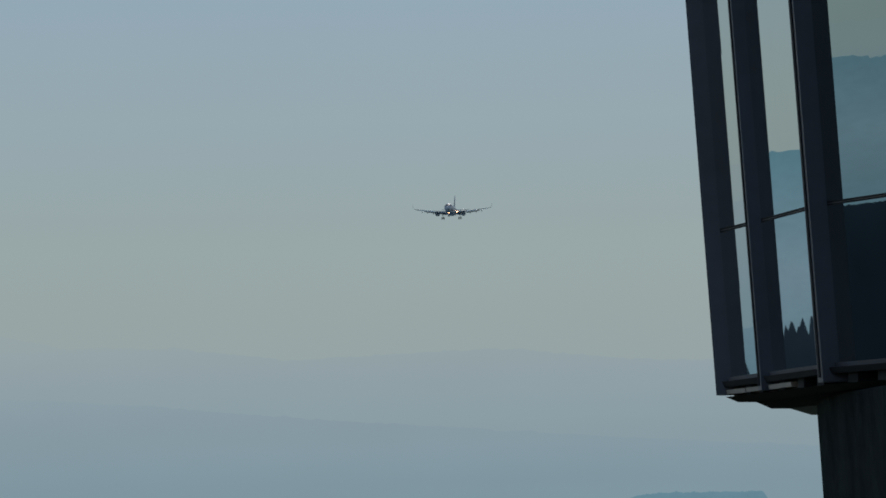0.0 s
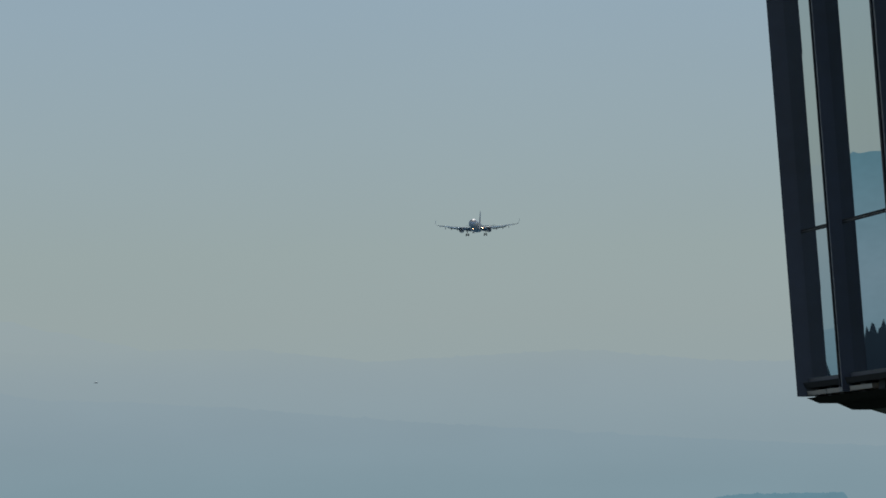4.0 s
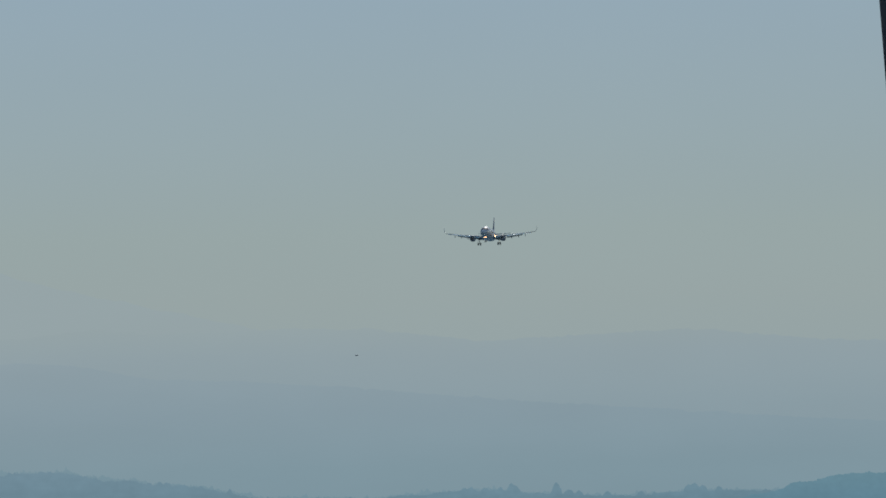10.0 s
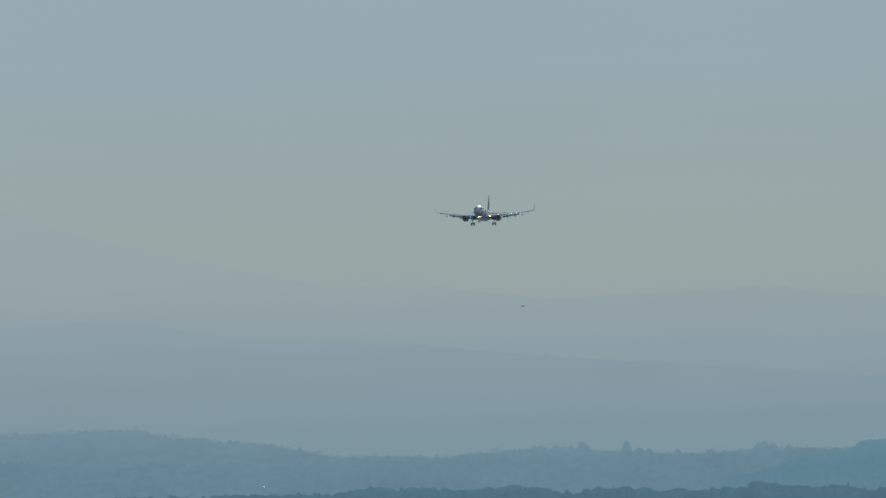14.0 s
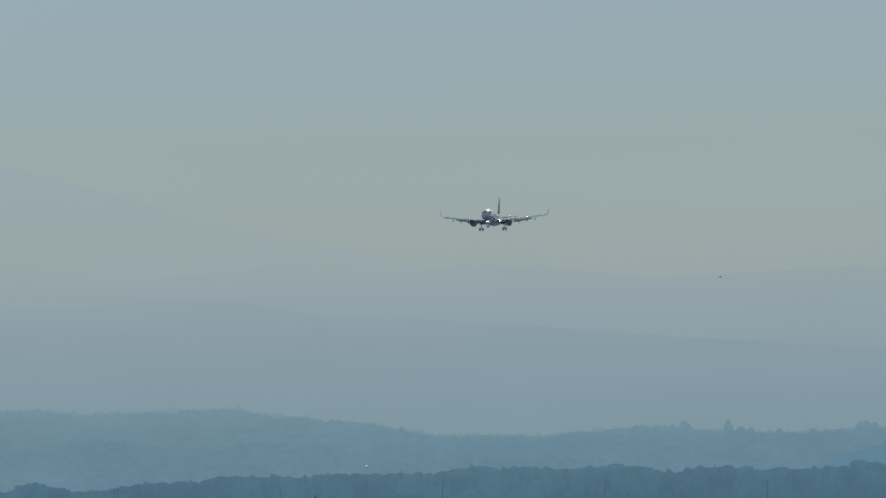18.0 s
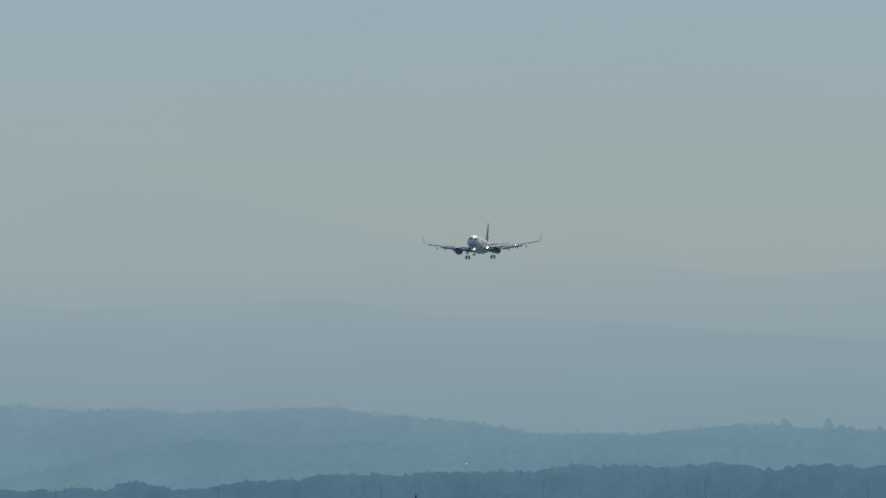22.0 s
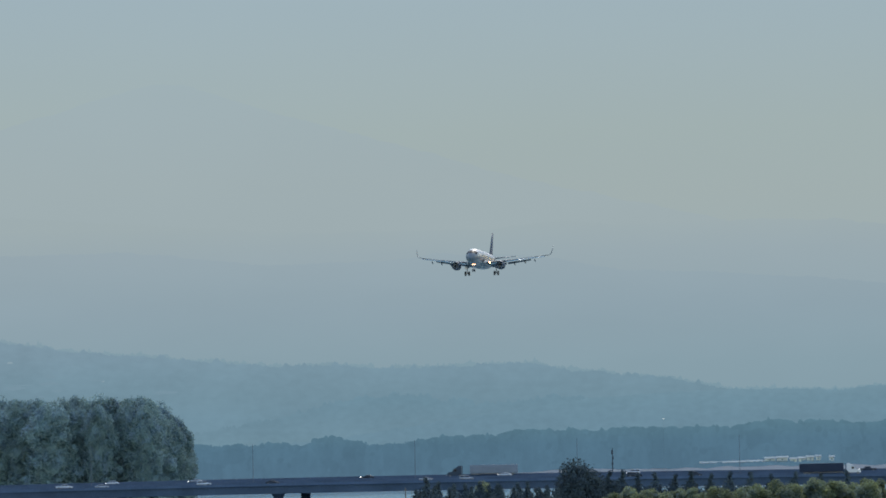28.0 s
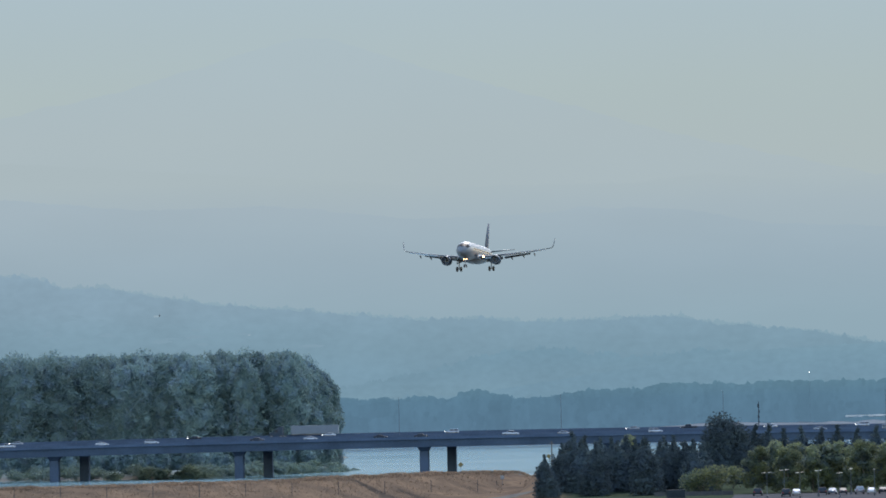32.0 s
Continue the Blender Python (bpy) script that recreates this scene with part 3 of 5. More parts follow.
            vs = [bm.verts.new((ex + eg * r * c - o * d, 4.45 + dy, ez + eg * r * d + o * c)) for r, o, dy in ((0.25, -0.03, 0), (0.25, 0.05, 0.1), (0.89, 0.14, 0.12), (0.89, -0.1, -0.04))]
            bm.faces.new(vs)
        tube(bm, (ex, 4.4, ez), (ex, 4.42, ez), 0.9 * eg, n=28)
        part("fan", bm, STRUT, eng)
        bm = bmesh.new()
        tube(bm, (ex, 4.42, ez), (ex, 5.0, ez), 0.27, 0.03, 14)
        part("spinner", bm, STRUT, eng, smooth=True)
        bm = bmesh.new()
        loft(bm, [[(ex + eg * r * math.cos(a), y, ez + eg * r * math.sin(a)) for a in [2 * math.pi * k / 20 for k in range(20)]] for y, r in ((1.2, 0.75), (0.2, 0.62), (-0.6, 0.5), (-1.2, 0.2))])
        part("exhaust", bm, METAL, eng, smooth=True)
        bm = bmesh.new()
        loft(bm, [[(ex - 0.18, 3.6, ez + 1.1), (ex + 0.18, 3.6, ez + 1.1), (ex + 0.16, 2.0, -0.6), (ex - 0.16, 2.0, -0.6)], [(ex - 0.1, -0.8, ez + 0.6), (ex + 0.1, -0.8, ez + 0.6), (ex + 0.1, -1.5, -0.8), (ex - 0.1, -1.5, -0.8)]])
        part("pylon", bm, WHITE, root)
        # main gear
        gx0, gy0 = s * 3.8, -1.6
        bm = bmesh.new()
        tube(bm, (gx0, gy0, -0.9), (gx0, gy0, -2.3), 0.17, 0.17, 12)
        tube(bm, (gx0, gy0, -2.3), (gx0, gy0, -3.6), 0.11, 0.11, 12)
        tube(bm, (gx0 - 0.62, gy0, -3.62), (gx0 + 0.62, gy0, -3.62), 0.1, 0.1, 10)
        tube(bm, (gx0, gy0, -2.3), (gx0 - s * 1.5, gy0, -1.4), 0.08, 0.08, 8)
        tube(bm, (gx0, gy0 + 0.05, -2.4), (gx0, gy0 + 0.45, -2.9), 0.05, 0.05, 6)
        tube(bm, (gx0, gy0 + 0.45, -2.9), (gx0, gy0, -3.2), 0.05, 0.05, 6)
        gear = part("main_gear_strut", bm, STRUT, root)
        bm = bmesh.new()
        box(bm, (gx0 + s * 0.42, gy0, -1.75), (0.05, 1.1, 1.5), 0.02)
        part("gear_door", bm, WHITE, gear)
        for o in (-0.47, 0.47):
            bm = bmesh.new()
            loft(bm, [[(gx0 + o + w, gy0 + r * math.cos(a), -3.62 + r * math.sin(a)) for a in [2 * math.pi * k / 20 for k in range(20)]] for w, r in ((-0.2, 0.3), (-0.2, 0.5), (-0.13, 0.58), (0.13, 0.58), (0.2, 0.5), (0.2, 0.3))])
            part("wheel", bm, TYRE, gear, smooth=False)
        # horizontal tail
        bm = bmesh.new()
        foil(bm, [((s * 0.6, -16.2, 1.15), 3.9, 0.1, 0, up), ((s * 6.2, -19.7, 1.75), 1.5, 0.09, 0, up)])
        part("tailplane", bm, WHITE, root, smooth=True)
        # wing-root light: a lens that looks forward out of a deep housing
        bm = bmesh.new()
        lx, lz = s * 2.95, -1.18
        loft(bm, [[(lx + r * math.cos(a), y, lz + r * math.sin(a)) for a in [2 * math.pi * k / 16 for k in range(16)]] for y, r in ((3.8, 0.2), (4.0, 0.2), (4.05, 0.12), (4.06, 0.02))])
        light = part("landing_light", bm, LAMP_WARM if s == -1 else UNLIT, root, "glowing warm landing light" if s == -1 else "")
        bm = bmesh.new()
        loft(bm, [[(lx + r * math.cos(a), y, lz + r * math.sin(a)) for a in [2 * math.pi * k / 16 for k in range(16)]] for y, r in ((3.7, 0.215), (4.17, 0.225), (4.17, 0.25), (3.7, 0.25))], caps=False)
        part("lamp_housing", bm, GREY, light, "grey lamp housing")
    # fin
    bm = bmesh.new()
    rings = []
    for z, y, c, th in ((1.3, -13.4, 5.4, 0.2), (2.2, -14.6, 4.9, 0.19), (5, -16.9, 3.6, 0.15), (7.9, -19.2, 2.1, 0.1)):
        rings.append([(q * th, y - u * c, z) for u, q in ((0, 0), (0.08, 0.6), (0.3, 1), (0.7, 0.6), (1, 0.05), (1, -0.05), (0.7, -0.6), (0.3, -1), (0.08, -0.6))])
    loft(bm, rings)
    fin = part("fin", bm, NAVY, root, "navy tail fin", smooth=True)
    for q in (1, -1):
        bm = bmesh.new()
        loft(bm, [[(q * 0.2, -15.9, 2.4), (q * 0.215, -16.6, 2.4), (q * 0.2, -16.6, 2.42), (q * 0.19, -15.9, 2.42)], [(q * 0.12, -19.2, 7.0), (q * 0.13, -19.8, 7.0), (q * 0.12, -19.8, 7.02), (q * 0.11, -19.2, 7.02)]])
        bmesh.ops.recalc_face_normals(bm, faces=bm.faces)
        part("tail_stripe", bm, TAILBLUE, fin)
    # cockpit windows: six panes wrapped round the nose
    for k, a in enumerate((-62, -37, -12.5, 12.5, 37, 62)):
        bm = bmesh.new()
        rows = []
        for y in (19.32, 19.0, 18.6, 18.2, 17.85):
            row = []
            for da in (-12, -6, 0, 6, 12):
                yy = y - abs(a + da) / 90 * 0.9
                r = lerp_list([(16.8, 1.76), (18.0, 1.5), (18.9, 1.2), (19.6, 0.82)], yy) + 0.035
                zc = lerp_list([(16.8, -0.1), (18.0, -0.22), (18.9, -0.36), (19.6, -0.5)], yy)
                th = math.radians(90 - (a + da) * 0.86)
                row.append((r * math.cos(th), yy - 3.6 + 0.02, zc + 1.045 * r * math.sin(th)))
            rows.append(row)
        loft(bm, rows, close=False, caps=False)
        bmesh.ops.recalc_face_normals(bm, faces=bm.faces)
        part("cockpit_window", bm, COCKPIT_GLASS, root)
    # cabin windows, one strip of panes a side
    wv = bmesh.new()
    box(wv, (0, 0, 0), (0.02, 0.24, 0.34), 0.0)
    first = part("cabin_window", wv, DARKGLASS, root)
    first.location = (1.955, 9.6, 0.35)
    for s in (1, -1):
        for k in range(34):
            if s == 1 and k == 0:
                continue
            o = first.copy()
            scene.collection.objects.link(o)
            o.location = (s * 1.955, 9.6 - k * 0.55, 0.35)
    # fuselage colour band low along the sides
    for s in (1, -1):
        bm = bmesh.new()
        loft(bm, [[(s * 2.0 * math.cos(a), y, 2.09 * math.sin(a)) for a in (-0.62, -0.5, -0.38)] for y in (9.0, 3, -4, -9)], close=False, caps=False)
        part("livery_band", bm, NAVY, root)
    # nose gear with lamps
    bm = bmesh.new()
    tube(bm, (0, 11.30, -1.5), (0, 11.60, -3.6), 0.1, 0.08, 10)
    tube(bm, (0, 11.40, -2.2), (0, 10.10, -1.7), 0.05, 0.05, 8)
    tube(bm, (-0.35, 11.60, -3.65), (0.35, 11.60, -3.65), 0.07, 0.07, 8)
    ng = part("nose_gear_strut", bm, STRUT, root)
    for o in (-0.26, 0.26):
        bm = bmesh.new()
        loft(bm, [[(o + w, 11.60 + r * math.cos(a), -3.65 + r * math.sin(a)) for a in [2 * math.pi * k / 18 for k in range(18)]] for w, r in ((-0.11, 0.2), (-0.11, 0.34), (-0.06, 0.38), (0.06, 0.38), (0.11, 0.34), (0.11, 0.2))])
        part("wheel", bm, TYRE, ng)
        bm = bmesh.new()
        box(bm, (o * 1.9, 10.70, -1.95), (0.03, 1.2, 0.75), 0.0)
        part("gear_door", bm, WHITE, ng)
        bm = bmesh.new()
        bmesh.ops.create_uvsphere(bm, u_segments=12, v_segments=8, radius=0.17, matrix=Matrix.Translation((o * 0.95, 11.75, -1.95)))
        part("taxi_light", bm, LAMP_WARM, ng, "glowing warm taxi light")
    return root


plane = airliner()

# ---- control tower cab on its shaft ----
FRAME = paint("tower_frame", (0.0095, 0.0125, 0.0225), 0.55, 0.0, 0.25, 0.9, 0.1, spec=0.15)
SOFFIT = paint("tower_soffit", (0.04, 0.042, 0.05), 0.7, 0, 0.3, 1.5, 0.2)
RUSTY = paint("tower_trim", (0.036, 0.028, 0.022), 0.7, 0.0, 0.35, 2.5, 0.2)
# Concrete kept near black: the shade of the backlit shaft is in its colour.
CONCRETE = paint("silhouette_concrete", (0.0092, 0.0118, 0.0124), 0.85, 0, 0.4, 1.1, 0.5, second=(0.0045, 0.0058, 0.0064), spec=0.0)
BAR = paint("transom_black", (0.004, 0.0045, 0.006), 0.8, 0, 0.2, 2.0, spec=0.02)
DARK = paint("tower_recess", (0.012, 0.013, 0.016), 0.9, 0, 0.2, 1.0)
GLASS = paint("tower_glass", (0.475, 0.56, 0.55), 0.004, 1.0, 0.03, 0.4, spec=0.5)
# Same glass, tealer and darker: weaker reflection at steeper view put into the colour.
GLASS_DIM = paint("dim_reflection_glass", (0.325, 0.43, 0.425), 0.004, 1.0, 0.03, 0.4, spec=0.5)
CAB = [(6.305, 84.6), (6.48, 82.0), (6.70, 78.0), (7.25, 75.0), (8.7, 72.4), (11.4, 71.4), (14.2, 72.2), (16.0, 74.6), (16.6, 78.2), (15.8, 82.0), (13.6, 85.0), (9.8, 86.4), (7.6, 86.2)]
CAB_MID = Vector((11.4, 78.8))
SILL, TOPZ = 35.32, 39.3


def cab_point(i, z, out=0.0):
    """Corner i of the cab at height z; the walls lean outwards as they rise."""
    p = Vector(CAB[i % len(CAB)])
    a, b = Vector(CAB[(i - 1) % len(CAB)]), Vector(CAB[(i + 1) % len(CAB)])
    t = (b - a).normalized()
    nrm = Vector((t.y, -t.x))
    if nrm.dot(p - CAB_MID) < 0:
        nrm = -nrm
    q = p + nrm * (out + 0.0576 * (z - SILL))
    return Vector((q.x, q.y, z))


def cab_ring(bm, z0, z1, o0, o1):
    n = len(CAB)
    loft(bm, [[cab_point(i, z0, o0) for i in range(n)], [cab_point(i, z1, o1) for i in range(n)]])


def tower():
    root = empty("control_tower", pose(0, 0, 0))
    tagged(root, "dark control tower cab with mirrored leaning glass on shaft", "control tower")
    n = len(CAB)
    for i in range(n):
        j = (i + 1) % n
        for z0, z1 in ((SILL + 0.02, 36.645), (36.681, TOPZ)):
            bm = bmesh.new()
            f = [cab_point(i, z0), cab_point(j, z0), cab_point(j, z1), cab_point(i, z1)]
            g = [cab_point(i, z0, -0.03), cab_point(j, z0, -0.03), cab_point(j, z1, -0.03), cab_point(i, z1, -0.03)]
            loft(bm, [f, g])
            bmesh.ops.recalc_face_normals(bm, faces=bm.faces)
            part("pane", bm, GLASS if i < 2 else GLASS_DIM, root, "mirrored glass pane")
        # transom: two thin bars with a recessed bead between them
        edge = 0.135 / (cab_point(i, 36.6) - cab_point(j, 36.6)).length
        for nm, za, zb, oa in (("transom", 36.645, 36.659, 0.004), ("transom_bead", 36.659, 36.667, -0.004), ("transom", 36.667, 36.681, 0.004)):
            bm = bmesh.new()
            loft(bm, [[cab_point(i, z, o).lerp(cab_point(j, z, o), u) for u, z in ((edge, za), (1 - edge, za), (1 - edge, zb), (edge, zb))] for o in (oa, -0.1)])
            bmesh.ops.recalc_face_normals(bm, faces=bm.faces)
            part(nm, bm, BAR if nm == "transom" else FRAME, root)
        # pillar at the corner, proud of the glass, with a cover strip
        a, b = Vector(CAB[(i - 1) % n]), Vector(CAB[j])
        t2 = (b - a).normalized()
        t3 = Vector((t2.x, t2.y, 0))
        for nm, w, o0, o1, zl in (("pillar", 0.12, -0.12, 0.115, SILL - 0.14), ("cover_strip", 0.04, 0.115, 0.125, SILL - 0.1)):
            if i == 2:
                o1 += 0.025
            bm = bmesh.new()
            rings = []
            for z in (zl, TOPZ + 0.05):
                c0, c1 = cab_point(i, z, o0), cab_point(i, z, o1)
                rings.append([c0 - t3 * w, c0 + t3 * w, c1 + t3 * w * 0.9, c1 - t3 * w * 0.9])
            loft(bm, rings)
            bmesh.ops.recalc_face_normals(bm, faces=bm.faces)
            part(nm, bm, FRAME if nm == "pillar" else BAR, root)
        # posts between the fascia and the stepped soffit
        for u in (0.2, 0.5, 0.8):
            bm = bmesh.new()
            q = [cab_point(i, 35.16, o).lerp(cab_point(j, 35.16, o), u + w) for o, w in ((0.03, -0.05), (0.03, 0.05), (-0.3, 0.05), (-0.3, -0.05))]
            loft(bm, [q, [p + Vector((0, 0, 0.1)) for p in q]])
            bmesh.ops.recalc_face_normals(bm, faces=bm.faces)
            part("bracket", bm, BAR, root)
    # fascia and soffits in black, putting shade on ledges that the sky lights
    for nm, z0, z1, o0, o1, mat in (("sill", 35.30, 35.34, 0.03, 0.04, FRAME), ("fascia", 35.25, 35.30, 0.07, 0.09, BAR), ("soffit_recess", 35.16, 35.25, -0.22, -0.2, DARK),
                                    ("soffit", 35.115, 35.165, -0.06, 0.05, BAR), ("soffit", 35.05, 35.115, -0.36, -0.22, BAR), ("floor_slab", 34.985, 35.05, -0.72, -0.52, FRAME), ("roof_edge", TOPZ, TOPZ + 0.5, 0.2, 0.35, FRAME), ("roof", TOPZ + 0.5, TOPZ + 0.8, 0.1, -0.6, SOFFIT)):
        bm = bmesh.new()
        cab_ring(bm, z0, z1, o0, o1)
        bmesh.ops.recalc_face_normals(bm, faces=bm.faces)
        part(nm, bm, mat, root)
    # weathered planks bolted below the fascia
    for k, ends in ((0, (0.04, 0.5)), (0, (0.52, 0.97)), (1, (0.04, 0.4))):
        bm = bmesh.new()
        rings = []
        for u in ends:
            p = [cab_point(k, z, o).lerp(cab_point(k + 1, z, o), u) for o, z in ((0.055, 35.185), (0.06, 35.225), (-0.05, 35.235), (-0.05, 35.175))]
            rings.append(p)
        loft(bm, rings)
        bmesh.ops.recalc_face_normals(bm, faces=bm.faces)
        part("plank", bm, RUSTY, root, "weathered brown plank")
    # shaft: battered concrete with upright ribs and a pipe
    def shaft_x(z):
        return 6.83 + 0.05 * (34.95 - z) if z > 20 else 6.83 + 0.05 * 14.95
    bm = bmesh.new()
    rings = []
    for z in (5.5, 20, 35.10):
        x = shaft_x(z)
        rings.append([(x, 75.1, z), (x + 0.5, 74.5, z), (15.2, 74.5, z), (15.6, 75.1, z), (15.6, 81.5, z), (15.2, 82.2, z), (x + 0.5, 82.2, z), (x, 81.5, z)])
    loft(bm, rings)
    bmesh.ops.recalc_face_normals(bm, faces=bm.faces)
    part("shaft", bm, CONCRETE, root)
    for k in range(9):
        bm = bmesh.new()
        rings = []
        for z in (5.5, 20, 35.06):
            x = shaft_x(z) + 0.06 + k * 0.35
            y = 74.46 if k > 1 else 75.05 - (x - shaft_x(z)) * 1.2
            rings.append([(x - 0.05, y, z), (x, y - 0.07, z), (x + 0.07, y - 0.07, z), (x + 0.11, y, z), (x + 0.11, y + 0.1, z), (x - 0.05, y + 0.1, z)])
        loft(bm, rings)
        bmesh.ops.recalc_face_normals(bm, faces=bm.faces)
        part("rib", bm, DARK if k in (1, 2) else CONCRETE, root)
    bm = bmesh.new()
    tube(bm, (7.28, 74.2, 5.5), (7.22, 74.2, 34.3), 0.035, 0.035, 8)
    part("pipe", bm, METAL, root, "thin metal pipe")
    return root


tower()

# ---- foliage ----
def leaf_material(name, light, dark, through=0.25, per_leaf=0.45):
    m = bpy.data.materials.new(name)
    m.use_nodes = True
    n, l = m.node_tree.nodes, m.node_tree.links
    b = n["Principled BSDF"]
    b.inputs["Roughness"].default_value = 0.9
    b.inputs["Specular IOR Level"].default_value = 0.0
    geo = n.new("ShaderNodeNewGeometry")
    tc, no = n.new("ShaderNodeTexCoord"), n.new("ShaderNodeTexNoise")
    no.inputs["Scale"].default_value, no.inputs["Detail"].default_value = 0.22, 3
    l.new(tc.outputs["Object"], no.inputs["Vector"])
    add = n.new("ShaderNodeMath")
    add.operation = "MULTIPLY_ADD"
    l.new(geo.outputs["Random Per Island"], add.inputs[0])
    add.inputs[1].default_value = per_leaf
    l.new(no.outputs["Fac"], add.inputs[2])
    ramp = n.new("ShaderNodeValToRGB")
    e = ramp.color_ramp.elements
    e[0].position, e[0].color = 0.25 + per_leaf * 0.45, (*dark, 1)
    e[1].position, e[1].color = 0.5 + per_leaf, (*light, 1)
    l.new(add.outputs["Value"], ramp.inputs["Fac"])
    info, hsv, mr = n.new("ShaderNodeObjectInfo"), n.new("ShaderNodeHueSaturation"), n.new("ShaderNodeMapRange")
    mr.inputs["To Min"].default_value, mr.inputs["To Max"].default_value = 0.78, 1.22
    l.new(info.outputs["Random"], mr.inputs["Value"])
    l.new(mr.outputs["Result"], hsv.inputs["Value"])
    l.new(ramp.outputs["Color"], hsv.inputs["Color"])
    l.new(hsv.outputs["Color"], b.inputs["Base Color"])
    tr, mix = n.new("ShaderNodeBsdfTranslucent"), n.new("ShaderNodeMixShader")
    l.new(hsv.outputs["Color"], tr.inputs["Color"])
    mix.inputs[0].default_value = through
    l.new(b.outputs["BSDF"], mix.inputs[1])
    l.new(tr.outputs["BSDF"], mix.inputs[2])
    l.new(mix.outputs["Shader"], n["Material Output"].inputs["Surface"])
    return m


# Island wood: distance haze is put into the leaf colours, paler and bluer.
LEAF_HAZED = leaf_material("hazed_wood_leaves", (0.116, 0.165, 0.158), (0.124, 0.174, 0.222), 0.17, 0.06)
LEAF_DARK = leaf_material("dark_leaves", (0.041, 0.056, 0.062), (0.037, 0.051, 0.068), 0.12, 0.15)
LEAF_LIGHT = leaf_material("yellow_green_leaves", (0.112, 0.128, 0.062), (0.070, 0.094, 0.104), 0.4, 0.22)
LEAF_BUSH = leaf_material("shore_bush_leaves", (0.110, 0.150, 0.115), (0.085, 0.125, 0.140), 0.3, 0.3)
# Far bank trees glow in flat haze blue instead of being lit.
HAZE_WOODS = distance_haze("haze_far_woods", [(0, (77, 106, 127)), (10, (75, 105, 125)), (20, (76, 107, 126)), (27, (81, 113, 129)), (32, (89, 121, 136))], 0.05, 0.05, 0.6, 0.05, 0.04)
BARK = paint("bark", (0.10, 0.085, 0.07), 0.9, 0, 0.3, 0.8, 0.4)


def unit_lump(fineness):
    bm = bmesh.new()
    bmesh.ops.create_icosphere(bm, subdivisions=fineness, radius=1)
    v = [v.co.copy() for v in bm.verts]
    f = [tuple(x.index for x in q.verts) for q in bm.faces]
    bm.free()
    return v, f


LUMP_V, LUMP_F = unit_lump(1)
HULL_V, HULL_F = unit_lump(2)


def lumps(blobs, rnd, shrink=0.6, rough=0.5, ball=None):
    """Uneven leafy masses that close the inside of a crown."""
    vs, fs = [], []
    for (cx, cy, cz), (rx, ry, rz) in blobs:
        o, q = len(vs), rnd.uniform(0, 50)
        for v in (ball or (LUMP_V, LUMP_F))[0]:
            k = shrink * (1 + rough * noise.noise(v * 2.3 + Vector((q, 0, 0))) + rough * 0.6 * noise.noise(v * 5.1 + Vector((0, q, 0))))
            vs.append((cx + v.x * rx * k, cy + v.y * ry * k, cz + v.z * rz * k))
        fs += [tuple(i + o for i in t) for t in (ball or (LUMP_V, LUMP_F))[1]]
    return vs, fs


def join(a, b):
    o = len(a[0])
    return a[0] + b[0], a[1] + [tuple(i + o for i in t) for t in b[1]]


def leaves(blobs, count, size, rnd, shell=0.35, loose=0.8, hang=1.0):
    """Leaf sprays: small folded quads on and in a set of (centre, radii) blobs."""
    vs, fs = [], []
    weights = [b[1][0] * b[1][2] for b in blobs]
    for b in rnd.choices(blobs, weights, k=count):
        (cx, cy, cz), (rx, ry, rz) = b
        u, a = rnd.uniform(-1, 1), rnd.uniform(0, 2 * math.pi)
        k = math.sqrt(1 - u * u)
        d = Vector((k * math.cos(a), k * math.sin(a), u))
        r = rnd.random() ** shell * rnd.uniform(0.9, 1.08)
        p = Vector((cx + d.x * rx * r, cy + d.y * ry * r, cz + d.z * rz * r))
        t = Vector((rnd.uniform(-1, 1), rnd.uniform(-1, 1), rnd.uniform(-0.6, 0.6))).normalized()
        nn = (d + Vector((rnd.uniform(-1, 1), rnd.uniform(-1, 1), rnd.uniform(-0.75, 0.55))) * loose)
        nn = Vector((nn.x, nn.y, nn.z * hang)).normalized()
        s = t.cross(nn).normalized()
        w = size * rnd.uniform(0.55, 1.35)
        i = len(vs)
        vs += [p - t * w, p + s * w * 0.62 - nn * w * 0.18, p + t * w, p - s * w * 0.62 - nn * w * 0.18]
        fs += [(i, i + 1, i + 2), (i, i + 2, i + 3)]
    return vs, fs


def tree(name, label, group, h, crown, trunk_r, leaf, material, rnd, limbs=7, low=0.12, hull=None, hang=0.35, loose=0.7):
    """A tapered trunk with limbs and a crown of leaf sprays."""
    root = empty(name)
    tagged(root, label, "tree", group)
    bm = bmesh.new()
    lean = Vector((rnd.uniform(-0.04, 0.04), rnd.uniform(-0.04, 0.04), 1))
    pts = [lean * (h * u) + Vector((rnd.uniform(-0.1, 0.1), rnd.uniform(-0.1, 0.1), 0)) * trunk_r * 4 * u for u in (0, 0.15, 0.35, 0.55, 0.75, 0.92)]
    for k in range(5):
        tube(bm, pts[k] - Vector((0, 0, 0.3 if k == 0 else 0)), pts[k + 1], trunk_r * (1 - 0.17 * k), trunk_r * (0.83 - 0.17 * k), 8)
    for k in range(limbs):
        u = rnd.uniform(max(0.1, low), 0.8)
        a = rnd.uniform(0, 6.28)
        b = crown[k % len(crown)]
        tube(bm, lean * (h * u), Vector(b[0]).lerp(lean * (h * u), 0.2) if rnd.random() < 0.7 else lean * (h * u) + Vector((math.cos(a), math.sin(a), 0.7)) * h * 0.14, trunk_r * 0.35, trunk_r * 0.1, 6)
    part("trunk", bm, BARK, root)
    count, size = leaf
